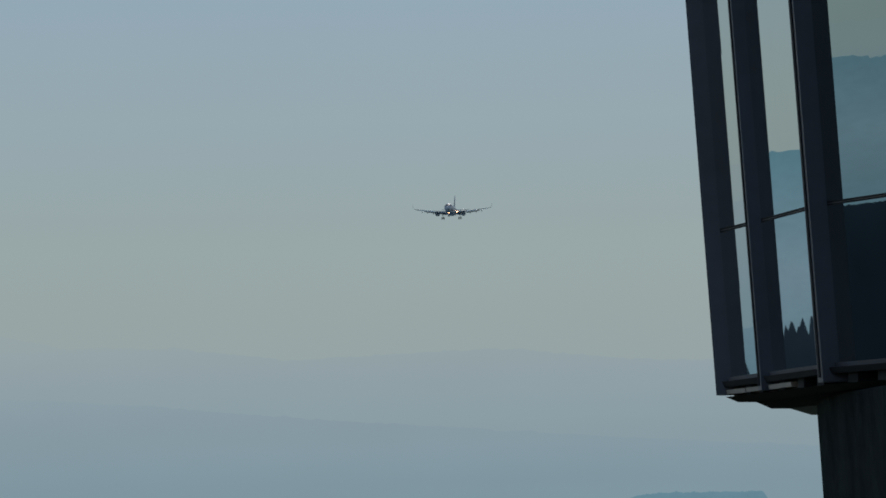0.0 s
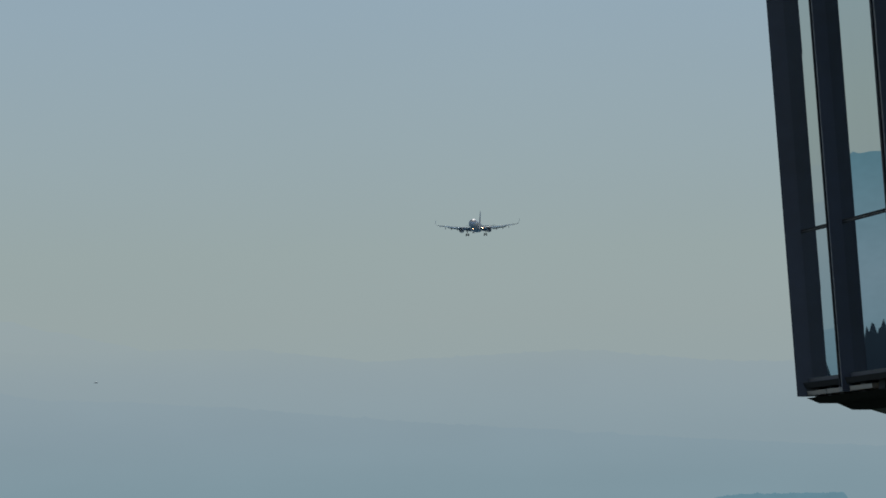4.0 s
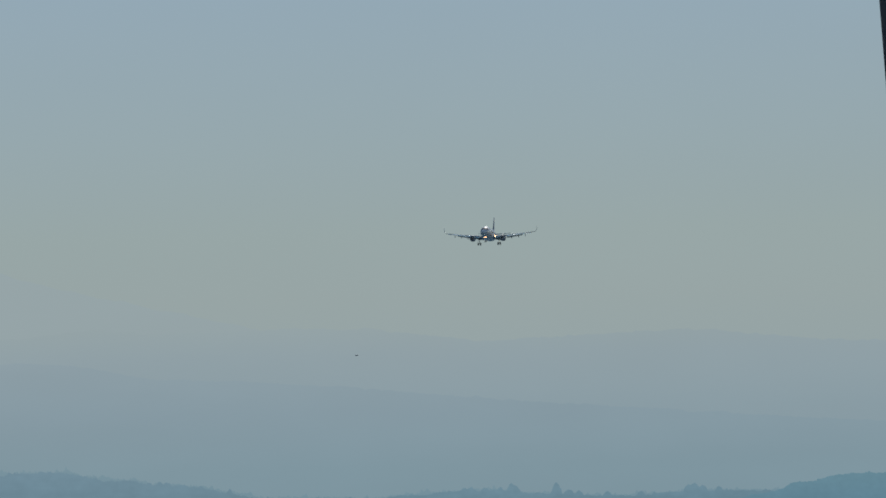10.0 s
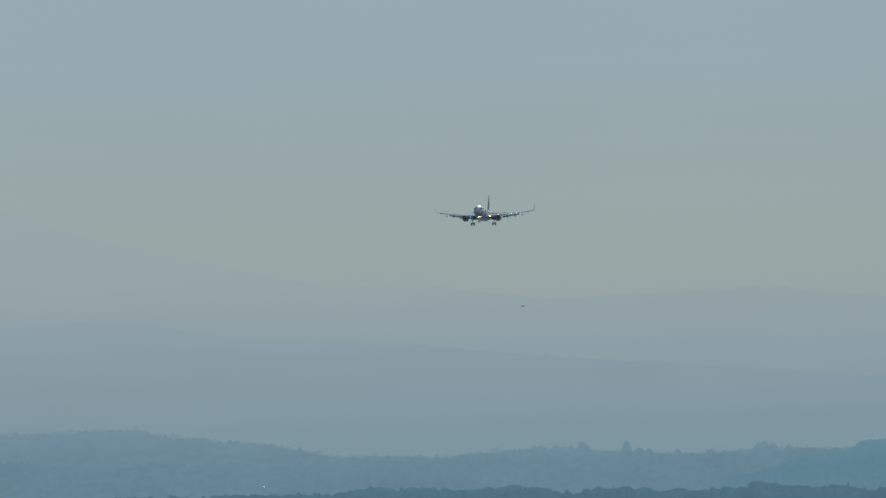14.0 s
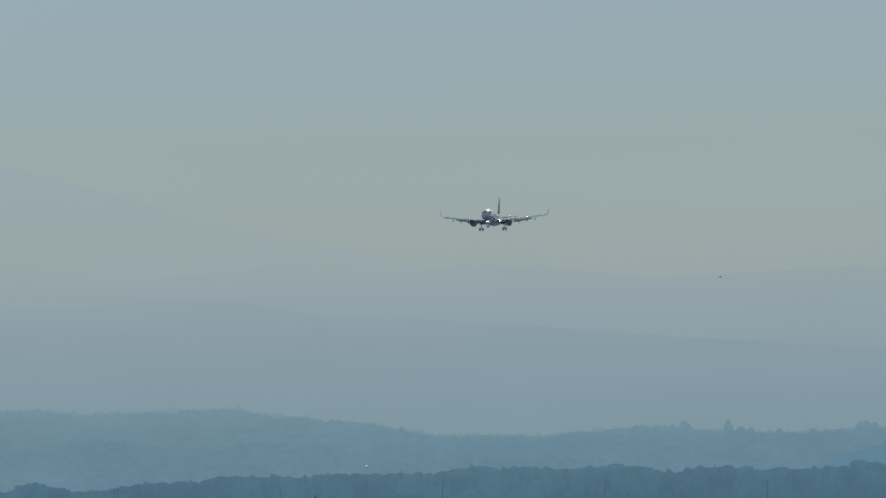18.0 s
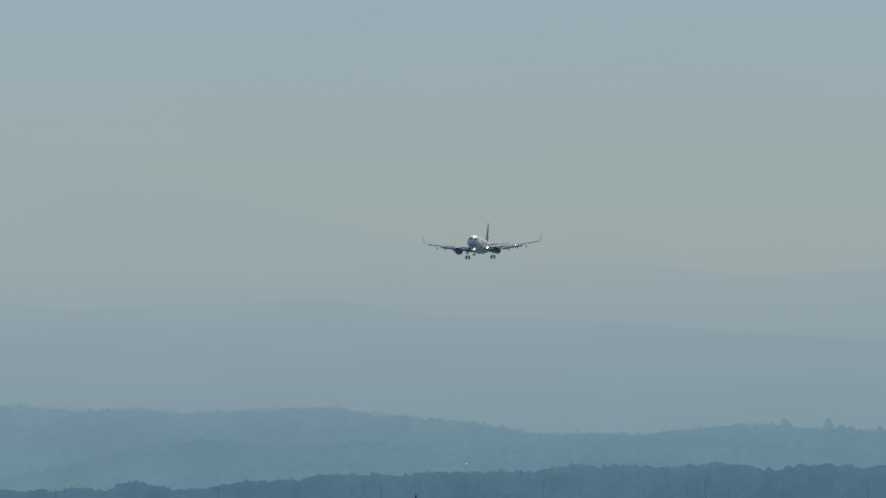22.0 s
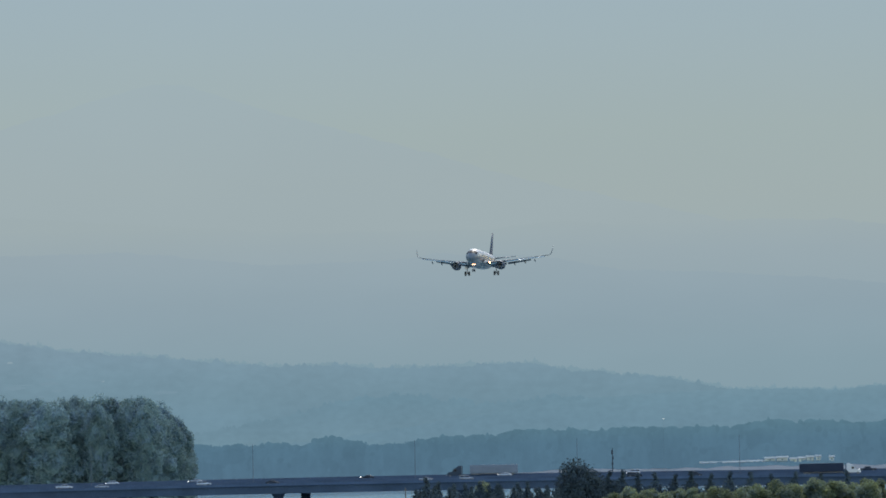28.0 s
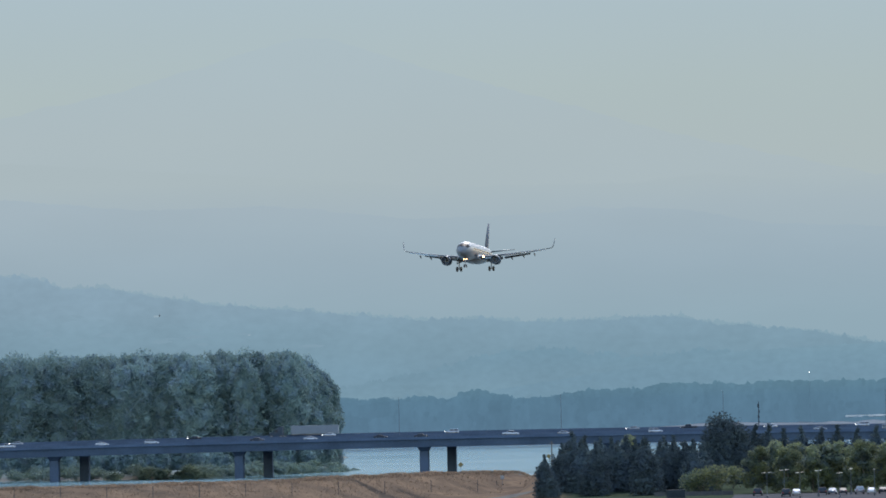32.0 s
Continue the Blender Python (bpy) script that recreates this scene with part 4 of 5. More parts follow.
    vs, fs = join(lumps(crown, rnd, 0.42), leaves(crown, count, size, rnd))
    if hull:
        # dense foliage: leafy masses closed inside, sprays close over them
        vs, fs = join(leaves(crown, count * 7 // 10, size, rnd, 0.22, loose, hang), leaves(hull, count * 3 // 10, size, rnd, 0.12, loose, hang))
        vs, fs = join((vs, fs), lumps(crown, rnd, 0.4, 0.5))
        vs, fs = join((vs, fs), lumps(hull, rnd, 0.6, 0.5, (HULL_V, HULL_F)))
    meshed("crown", vs, fs, material, root)
    return root


def blobs_round(h, r, n, rnd, low, top=1.0, squash=0.8, small=0.28, large=0.44, reach=0.72):
    """Blobs filling a rounded, uneven crown."""
    out = []
    for k in range(n):
        u = low + (top - low) * ((k + rnd.random()) / n)
        v = (u - low) / (top - low)
        w = r * math.sqrt(max(0.05, 1 - (2 * v - 0.85) ** 2 / 1.45))
        a, q = rnd.uniform(0, 6.28), rnd.uniform(0.25, reach)
        b = r * rnd.uniform(small, large)
        out.append(((w * q * math.cos(a), w * q * math.sin(a), h * u - b * 0.5), (b, b, b * squash * rnd.uniform(0.8, 1.25))))
    return out


def blobs_cone(h, r, n, rnd, low=0.06):
    out = []
    for k in range(n):
        v = (k + 0.5) / n
        w = r * (1 - v) ** 0.8 + 0.12 * r
        for s in range(5 if v < 0.6 else 3):
            a, q = rnd.uniform(0, 6.28), rnd.uniform(0.35, 0.75)
            b = max(0.42, w * 0.45)
            out.append(((w * q * math.cos(a), w * q * math.sin(a), h * (low + (0.97 - low) * v)), (b, b, max(b * 0.8, 0.06 * h))))
    return out


rnd = random.Random(11)
# island wood: tall cottonwoods in a dense stand behind the bridge
cotton = []
for k in range(5):
    h = 41.2 + rnd.uniform(-0.5, 0.5)
    cotton.append(tree("cottonwood", "tall cottonwood in a dense island wood, leaves blued for haze", "island cottonwoods", h, blobs_round(h, 10.6, 130, rnd, 0.0, 1.0, 1.1, 0.10, 0.26, 0.95), 0.55, (27000, 0.37), LEAF_HAZED, rnd, 9, 0.12,
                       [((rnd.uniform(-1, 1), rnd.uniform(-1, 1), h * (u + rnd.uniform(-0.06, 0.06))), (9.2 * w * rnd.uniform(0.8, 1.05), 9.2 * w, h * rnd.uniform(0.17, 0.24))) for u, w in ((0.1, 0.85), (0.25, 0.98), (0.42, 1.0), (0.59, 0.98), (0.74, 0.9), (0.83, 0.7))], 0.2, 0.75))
spots = []
for row, (y0, n, x0, x1, hs) in enumerate(((3304, 20, -350, -195, 0.93), (3322, 23, -352, -192, 0.953))):
    for k in range(n):
        x = x0 + (x1 - x0) * (k + rnd.uniform(-0.45, 0.45)) / (n - 1)
        spots.append((min(x, -190), y0 + rnd.uniform(-6, 6), hs * (rnd.uniform(0.98, 1.02) if row else rnd.uniform(0.95, 1.02))))
for k in range(24):
    spots.append((-350 + 158 * (k + rnd.random()) / 24, 3356 + rnd.uniform(-8, 8), rnd.uniform(0.955, 0.98)))
spots += [(-192.5, 3314, 0.9), (-190, 3330, 0.9), (-186, 3322, 0.76), (-185.5, 3345, 0.82), (-184, 3360, 0.76), (-219, 3346, 0.985), (-184, 3330, 0.55)]
for k, (x, y, s) in enumerate(spots):
    m = pose(x, y, height(x, y) - 0.1, 0, 0, rnd.uniform(0, 360)) @ Matrix.Scale(s, 4)
    if k < len(cotton):
        cotton[k].matrix_basis = m
    else:
        c = copy_thing(cotton[k % len(cotton)], m)
        q = s * rnd.uniform(0.82, 1.12)
        c.scale = (q, q, s)

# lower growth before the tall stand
willows = [tree("willow", "low willow on the island bank, leaves blued for haze", "island willows", 12, blobs_round(11.5, 5.4, 22, rnd, 0.02, 1.0, 1.0), 0.2, (2000, 0.5), LEAF_HAZED, rnd, 5, 0.12,
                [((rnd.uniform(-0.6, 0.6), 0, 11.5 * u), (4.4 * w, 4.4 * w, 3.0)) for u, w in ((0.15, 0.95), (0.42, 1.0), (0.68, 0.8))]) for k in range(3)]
for k in range(44):
    x = -350 + 164 * (k + rnd.uniform(-0.5, 0.5)) / 43
    y = max(3215, lerp_list(ISLAND_SHORE, x) + 30) + rnd.uniform(0, 40)
    s = rnd.uniform(0.55, 0.85) * (0.8 if x > -215 else 1)
    m = pose(x, y, height(x, y) - 0.1, 0, 0, rnd.uniform(0, 360)) @ Matrix.Scale(s, 4)
    if k < 3:
        willows[k].matrix_basis = m
    else:
        copy_thing(willows[k % 3], m).scale = (s, s, s)

# shore bushes on the island, one uneven belt
vs, fs = [], []
for k in range(210):
    x = -345 + 172 * rnd.random() if k % 3 else rnd.uniform(-226, -173)
    y = lerp_list(ISLAND_SHORE, x) + rnd.uniform(3, 26)
    r = rnd.uniform(0.8, 2.6)
    if x > -190:
        r *= 0.8
    z = height(x, y)
    v, f = leaves([((x, y, z + r * 0.75), (r * 1.3, r, r * 0.9)), ((x + r, y, z + r * 0.5), (r, r, r * 0.7))], 400, 0.3, rnd)
    o = len(vs)
    vs += v
    fs += [tuple(i + o for i in q) for q in f]
tagged(meshed("shore_bushes", vs, fs, LEAF_BUSH), "green bushes along the stony island shore", "bushes", "", "stuff")

# far bank woods, one belt behind the river
vs, fs = [], []
TOPS = [(-53, -2.4), (-45, -2.6), (-41, -2.4), (-38.2, -1.65), (-35.5, -2.7), (-31.6, -2.6), (-26.7, -2.1), (-22.6, -1.9), (-18, -1.5), (-11, -1.6), (-3, -1.4), (4.8, -1.7), (7.2, -1), (12, -1.1), (15, -1.4),
        (26.5, -1.2), (28.3, -2.2), (34.6, -1.25), (39, -1.9), (47, -1.7), (49.6, -1.2), (54, -1.7), (60.5, -2.1), (72, -2.1), (110, -2)]
for k in range(340):
    az = -75 + 175 * (k + rnd.random()) / 340
    d = rnd.uniform(4492, 4560)
    top = EYE.z + (lerp_list(TOPS, az) + 0.45 * noise.noise((az * 0.3, 2, 2)) + 0.3 * noise.noise((az * 0.9, 5, 2)) + rnd.uniform(-0.35, 0.0)) * d / 1000
    x = az * d / 1000
    base = 4.6
    r = rnd.uniform(2.6, 8.5)
    hh = top - base
    bl = [((x, d, base + hh * 0.32), (r * 1.1, r, hh * 0.36)), ((x + rnd.uniform(-1.5, 1.5), d, base + hh * 0.66), (r, r, hh * 0.30)), ((x + rnd.uniform(-2, 2), d, top - min(r, 5) * 0.6), (r * 0.8, r * 0.7, min(r, 5) * 0.62))]
    v, f = lumps(bl, rnd, 0.95, 0.3, (HULL_V, HULL_F))
    tufts = [((x + rnd.uniform(-1.0, 1.0) * r, d - rnd.uniform(0, r), top - rnd.uniform(0.04, 0.95) * hh), (r * rnd.uniform(0.1, 0.3), r * 0.3, r * rnd.uniform(0.1, 0.34))) for q in range(22)]
    v, f = join((v, f), join(lumps(tufts, rnd, 0.95, 0.4), leaves(bl + tufts, 420, 0.42, rnd, 0.1)))
    o = len(vs)
    vs += v
    fs += [tuple(i + o for i in q) for q in f]
for k in range(70):
    x, d = -6 + 100 * (k + rnd.random()) / 70, rnd.uniform(4479, 4482)
    bl = [((x, d, 7.6), (rnd.uniform(1.5, 3.0), 1.2, rnd.uniform(1.3, 2.0)))]
    v, f = join(lumps(bl, rnd, 0.92, 0.4), leaves(bl, 80, 0.3, rnd))
    o = len(vs)
    vs += v
    fs += [tuple(i + o for i in q) for q in f]
tagged(meshed("far_woods", vs, fs, HAZE_WOODS), "hazy blue belt of trees on the far bank", "woods", "", "stuff")

# planting round the car park
DARK_LABEL = "dark green dense conifer beside the car park"
conifers = [tree("conifer", DARK_LABEL, "dark conifers", 10.8, blobs_round(9.4, 4.3, 26, rnd, 0.0, 1.0, 1.1) + blobs_cone(12.4, 1.9, 11, rnd, 0.3), 0.2, (7000, 0.25), LEAF_DARK, rnd, 4, 0.12,
                 [((rnd.uniform(-0.5, 0.5), rnd.uniform(-0.5, 0.5), 10.8 * u), (4.0 * w, 4.0 * w, 2.1)) for u, w in ((0.1, 1.0), (0.28, 1.0), (0.45, 0.9), (0.62, 0.7), (0.78, 0.4))]) for k in range(3)]
spots = [(-65.0, 2114, 0.9), (-62.8, 2124, 1.08), (-59.6, 2112, 1.05), (-56.4, 2094, 0.98), (-53.2, 2114, 1.0), (-50.2, 2130, 0.93), (-47.6, 2112, 0.98), (-44.4, 2092, 1.06), (-41.4, 2112, 0.95), (-38.6, 2124, 1.0), (-35.6, 2114, 0.92), (-33.2, 2094, 0.95), (-68.2, 2086, 0.8),
         (-20.2, 2185, 1.12), (-17.2, 2192, 1.15), (-13.6, 2186, 1.08), (-9.6, 2190, 1.12), (-5.0, 2186, 1.1), (-1.2, 2192, 1.14), (3.4, 2188, 1.08), (7.8, 2190, 1.12), (12.6, 2188, 1.1), (17.5, 2190, 1.06), (23, 2188, 1.1), (29, 2190, 1.05), (35, 2188, 1.1)]
for k, (x, y, s) in enumerate(spots):
    if x < -30:
        x += 1.8 * (-30 - x) / 35
    m = pose(x, y, height(x, y) - 0.1, 0, 0, rnd.uniform(0, 360)) @ Matrix.Scale(s, 4)
    if k < 3:
        conifers[k].matrix_basis = m
    else:
        copy_thing(conifers[k % 3], m).scale = (s, s, s)
for k in range(16):
    x, s = -62 + 2.0 * k + rnd.uniform(-1, 1), rnd.uniform(0.9, 1.05)
    y = rnd.uniform(2108, 2122)
    copy_thing(conifers[k % 3], pose(x, y, height(x, y) - 0.1, 0, 0, 70 * k) @ Matrix.Scale(s, 4)).scale = (s, s, s)
big = tree("round_tree", "large dark round broadleaf tree beside the car park", "", 15.4, blobs_round(15.2, 8.4, 50, rnd, 0.06, 1.0, 0.95), 0.4, (13000, 0.3), LEAF_DARK, rnd, 9, 0.12, [((0, 0, 15.2 * u), (7.0 * w, 7.0 * w, 4.4)) for u, w in ((0.22, 0.9), (0.46, 1.0), (0.68, 0.8))])
big.matrix_basis = pose(-27.4, 2172, height(-27, 2172) - 0.1)
young = [tree("young_tree", "yellow-green broadleaf tree with a thin trunk", "car park trees", 9.4, blobs_round(9.2, 3.9, 30, rnd, 0.22, 1.0, 0.9, 0.22, 0.36, 0.85), 0.13, (6400, 0.22), LEAF_LIGHT, rnd, 6, 0.3) for k in range(3)]
spots = [(-18.2 + 2.75 * q + (0.5 if q % 3 else -0.4), 2084 + 9 * (q % 2) - 4 * (q % 3), (1.14, 1.22, 1.06, 1.2, 1.1)[q % 5] * (1.0 if q < 12 else 1.1)) for q in range(22)]
spots.append((-48.6, 2136, 1.22))
for k, (x, y, s) in enumerate(spots):
    m = pose(x, y, height(x, y) - 0.1, 0, 0, rnd.uniform(0, 360)) @ Matrix.Scale(s, 4)
    if k < 3:
        young[k].matrix_basis = m
    else:
        copy_thing(young[k % 3], m).scale = (s, s, s)


def shrub(name, label, group, r, h, material, count=700, size=0.22):
    root = empty(name)
    tagged(root, label, "shrub", group)
    bl = [((rnd.uniform(-0.5, 0.5) * r, rnd.uniform(-0.5, 0.5) * r, h * rnd.uniform(0.35, 0.7)), (r * 0.6, r * 0.6, h * 0.36)) for _ in range(7)]
    bm = bmesh.new()
    for _ in range(5):
        tube(bm, (0, 0, -0.2), (rnd.uniform(-0.6, 0.6) * r, rnd.uniform(-0.6, 0.6) * r, h * 0.7), 0.05, 0.02, 5)
    part("stems", bm, BARK, root)
    v, f = leaves(bl, count, size, rnd)
    meshed("foliage", v, f, material, root)
    return root


sh = shrub("shrub", "yellow-green shrub in front of dark trees", "sunlit shrubs", 2.2, 4.6, LEAF_LIGHT)
for k, (x, y, s) in enumerate([(-38.5, 2132, 0.8), (-34.6, 2130, 1.0), (-31.4, 2088, 1.45), (-28.0, 2086, 1.6), (-25.0, 2124, 1.3), (-34.4, 2088, 1.2), (-41.5, 2136, 0.6)]):
    m = pose(x, y, height(x, y) - 0.1, 0, 0, 70 * k) @ Matrix.Scale(s, 4)
    if k == 0:
        sh.matrix_basis = m
    else:
        copy_thing(sh, m).scale = (s, s, s)

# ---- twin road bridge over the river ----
# Blue in the concrete colour stands for the haze before the bridge.
BRIDGE = paint("hazed_bridge_concrete", (0.056, 0.078, 0.120), 0.85, 0, 0.22, 0.12, 0.3, detail_scale=1.6, spec=0.0)
ASPHALT = paint("asphalt", (0.035, 0.036, 0.04), 0.9, 0, 0.2, 0.3, 0.2, spec=0.0)
STEEL = paint("galvanised_steel", (0.075, 0.09, 0.11), 0.7, 0.0, 0.2, 2.0, spec=0.1)
TARRED = paint("tarred_timber", (0.035, 0.04, 0.05), 0.9, 0, 0.3, 1.2, 0.3, spec=0.05)
NEAR_Z, FAR_Z = 12.35, 13.25
X0, X1 = -1350.0, 1350.0


def sag(x):
    """The deck hangs a little lower towards its ends."""
    return -0.000032 * (x + 110) ** 2 if abs(x + 110) < 300 else -2.88 - 0.0004 * (abs(x + 110) - 300)


def beam(bm, sec, step=30.0):
    """A beam along the bridge: sec gives (y, z) corners."""
    n = int((X1 - X0) / step)
    loft(bm, [[(X0 + step * k, y, z + sag(X0 + step * k)) for y, z in sec] for k in range(n + 1)])
    bmesh.ops.recalc_face_normals(bm, faces=bm.faces)


def bridge(y0, zd, width, label):
    root = empty("road_bridge")
    tagged(root, label, "bridge", "twin road bridges")
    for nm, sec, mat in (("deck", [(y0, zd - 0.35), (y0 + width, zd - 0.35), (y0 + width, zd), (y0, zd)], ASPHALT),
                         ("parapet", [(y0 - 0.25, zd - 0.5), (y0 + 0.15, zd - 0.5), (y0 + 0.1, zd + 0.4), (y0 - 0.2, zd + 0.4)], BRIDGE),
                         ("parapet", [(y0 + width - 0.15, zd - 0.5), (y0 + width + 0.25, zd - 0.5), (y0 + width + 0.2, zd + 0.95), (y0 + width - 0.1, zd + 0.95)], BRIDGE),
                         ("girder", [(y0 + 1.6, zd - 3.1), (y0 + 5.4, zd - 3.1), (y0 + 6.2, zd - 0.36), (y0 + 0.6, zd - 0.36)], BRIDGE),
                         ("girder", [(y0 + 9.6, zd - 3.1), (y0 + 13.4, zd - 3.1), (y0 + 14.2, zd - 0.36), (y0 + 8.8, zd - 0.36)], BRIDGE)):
        bm = bmesh.new()
        beam(bm, sec)
        part(nm, bm, mat, root)
    # rail posts along the outer edge
    first = None
    for k in range(130):
        x = -420 + k * 5.0
        if first is None:
            bm = bmesh.new()
            box(bm, (0, 0, 0), (0.14, 0.12, 0.3))
            first = o = part("rail_post", bm, STEEL, root)
        else:
            o = first.copy()
            scene.collection.objects.link(o)
        o.location = (x, y0 - 0.02, zd + 0.54 + sag(x))
    return root


near_bridge = bridge(3140.0, NEAR_Z, 17.0, "dark concrete road bridge on paired columns over the river")
far_bridge = bridge(3164.0, FAR_Z, 17.0, "parallel concrete road bridge standing behind its twin")
for root, y0, zd, shift in ((near_bridge, 3140.0, NEAR_Z, 0.0), (far_bridge, 3164.0, FAR_Z, 8.2)):
    for k in range(-9, 11):
        x = -136.3 + 62.2 * k - 3.9 + shift
        z1 = zd - 3.1 + sag(x)
        gz = min(height(x, y0 + 8), 0) - 1
        bm = bmesh.new()
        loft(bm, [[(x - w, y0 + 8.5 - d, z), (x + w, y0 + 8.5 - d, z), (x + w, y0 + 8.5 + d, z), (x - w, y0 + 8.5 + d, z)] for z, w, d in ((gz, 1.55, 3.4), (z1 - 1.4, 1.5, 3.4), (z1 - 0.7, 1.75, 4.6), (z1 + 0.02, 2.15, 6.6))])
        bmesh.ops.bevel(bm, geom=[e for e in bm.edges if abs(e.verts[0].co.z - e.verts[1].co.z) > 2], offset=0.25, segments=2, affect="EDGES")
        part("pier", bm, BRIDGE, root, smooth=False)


def street_lamp():
    root = empty("street_lamp")
    tagged(root, "tall thin grey street lamp on the bridge parapet", "street lamp", "bridge lamps")
    bm = bmesh.new()
    tube(bm, (0, 0, 0), (0, 0, 13.6), 0.12, 0.06, 8)
    part("pole", bm, STEEL, root)
    bm = bmesh.new()
    box(bm, (0, 0, 0.2), (0.4, 0.4, 0.4), 0.03)
    part("base", bm, STEEL, root)
    bm = bmesh.new()
    tube(bm, (0, 0, 13.5), (0, -1.6, 13.8), 0.05, 0.04, 6)
    part("arm", bm, STEEL, root)
    bm = bmesh.new()
    box(bm, (0, -1.9, 13.8), (0.3, 0.7, 0.14), 0.03)
    part("lamp_head", bm, STEEL, root)
    return root


lamp = street_lamp()
for k in range(-12, 14):
    x = -149.1 + 54.6 * k
    m = pose(x, 3161.0, NEAR_Z - 0.4 + sag(x) + 0.05)
    if k == -12:
        lamp.matrix_basis = m
    else:
        copy_thing(lamp, m)
# pier strip between the decks that carries the lamps
bm = bmesh.new()
beam(bm, [(3157.3, NEAR_Z - 0.9), (3163.7, NEAR_Z - 0.9), (3163.7, NEAR_Z - 0.34), (3157.3, NEAR_Z - 0.34)])
part("median", bm, BRIDGE, near_bridge)

# dark channel marker beyond the bridge
mk = empty("channel_marker", pose(-28.8, 3230, 0))
tagged(mk, "dark ragged timber channel marker standing in the river", "marker")
bm = bmesh.new()
tube(bm, (0, 0, -1.5), (0.1, 0, 12), 0.26, 0.22, 7)
tube(bm, (0.1, 0, 12), (0.2, 0, 21.8), 0.22, 0.12, 7)
part("post", bm, TARRED, mk)
for z, w, h, x in ((20.4, 0.62, 1.3, 0.05), (18.4, 0.5, 1.0, 0.3), (16.6, 0.62, 0.9, 0.12), (14.8, 0.44, 0.6, 0.25)):
    bm = bmesh.new()
    box(bm, (x, 0, z), (w, 0.4, h), 0.06)
    part("board", bm, TARRED, mk)

# low buildings and pale sand on the far bank
def shed(x, w, y, h, colour):
    root = empty("riverside_shed", pose(x, y, height(x, y) - 0.9))
    tagged(root, "long low pale building on the far bank", "building", "far bank sheds")
    bm = bmesh.new()
    box(bm, (0, 0, 1.45), (w + 0.2, 6.6, 3.1), 0.04)
    part("plinth", bm, SHEDBASE, root)
    lift = pose(0, 0, 2.9)
    bm = bmesh.new()
    box(bm, (0, 0, h / 2 + 0.1), (w, 7, h), 0.04, lift)
    part("wall", bm, colour, root)
    bm = bmesh.new()
    loft(bm, [[(-w / 2 - 0.4, -5, h), (-w / 2 - 0.4, 0, h + 0.8), (-w / 2 - 0.4, 5, h)], [(w / 2 + 0.4, -5, h), (w / 2 + 0.4, 0, h + 0.8), (w / 2 + 0.4, 5, h)]])
    bmesh.ops.transform(bm, matrix=lift, verts=bm.verts)
    bmesh.ops.recalc_face_normals(bm, faces=bm.faces)
    part("roof", bm, PALE, root)
    for k in range(max(1, int(w / 6))):
        bm = bmesh.new()
        box(bm, (-w / 2 + min(3, w / 2) + k * 6, -3.55, h * 0.45), (0.8, 0.14, h * 0.5), 0.02, lift)
        part("bay_door", bm, SHEDBASE, root)


PALE = paint("pale_roof", (0.42, 0.38, 0.33), 0.5, 0, 0.1, 0.3)
# Plinths and doors blued towards the haze colour of the bank around them.
SHEDBASE = paint("hazed_shed_base", (0.16, 0.21, 0.235), 0.8, 0, 0.1, 0.3)
SHEDWALL = paint("shed_wall", (0.5, 0.52, 0.5), 0.7, 0, 0.15, 0.3)
for x, w, y, h in ((8.5, 13, 4488, 0.1), (19.5, 8, 4489, 0.18), (28.2, 8.4, 4487, 0.15), (35.4, 5.0, 4488, 1.2), (41.2, 5.2, 4489, 1.5), (46.6, 3.4, 4488, 1.6), (50.6, 3.2, 4488, 1.7), (54.6, 3.4, 4489, 1.6), (58.4, 2.2, 4488, 1.8), (64.8, 2.2, 4488, 1.8)):
    shed(x, w, y, h, SHEDWALL)
# ---- vehicles ----
def car_paint(name, c, rough=0.3):
    return paint(name, c, rough, 0.0, 0.08, 1.0)


C_WHITE, C_SILVER, C_DARK = (car_paint("car_white", (0.29, 0.31, 0.345), 0.2), car_paint("car_silver", (0.165, 0.18, 0.205), 0.2), paint("car_black", (0.018, 0.023, 0.032), 0.5, 0, 0.08, 1.0, spec=0.15))
HEADLAMP = glow("headlamp", (1.0, 0.97, 0.9), 1.9)
TAIL = paint("tail_lens", (0.25, 0.02, 0.02), 0.2)
RIM = paint("wheel_rim", (0.12, 0.125, 0.135), 0.5, 0.0, 0.1, 3.0)


def wheel_at(root, x, y, r, w=0.24):
    bm = bmesh.new()
    tube(bm, (x, y - w / 2, r), (x, y + w / 2, r), r, r, 14)
    wh = part("wheel", bm, TYRE, root)
    bm = bmesh.new()
    tube(bm, (x, y - w / 2 - 0.015, r), (x, y + w / 2 + 0.015, r), r * 0.62, r * 0.62, 10)
    part("rim", bm, RIM, wh)


SHAPES = {
    # lower body and cabin outlines along the length (x, z); nose at +x
    "sedan": ([(-2.3, 0.35), (2.3, 0.35), (2.35, 0.62), (1.35, 0.92), (-1.55, 1.0), (-2.32, 0.9)], [(1.25, 0.9), (0.45, 1.38), (-0.85, 1.42), (-1.75, 0.98)], 1.8),
    "suv": ([(-2.4, 0.42), (2.4, 0.42), (2.45, 0.8), (1.4, 1.08), (-2.4, 1.12)], [(1.25, 1.06), (0.55, 1.66), (-2.05, 1.7), (-2.38, 1.1)], 1.95),
    "pickup": ([(-2.9, 0.5), (2.8, 0.5), (2.85, 0.95), (1.6, 1.15), (-2.9, 1.15)], [(1.4, 1.14), (0.75, 1.78), (-0.75, 1.8), (-1.0, 1.14)], 2.0),
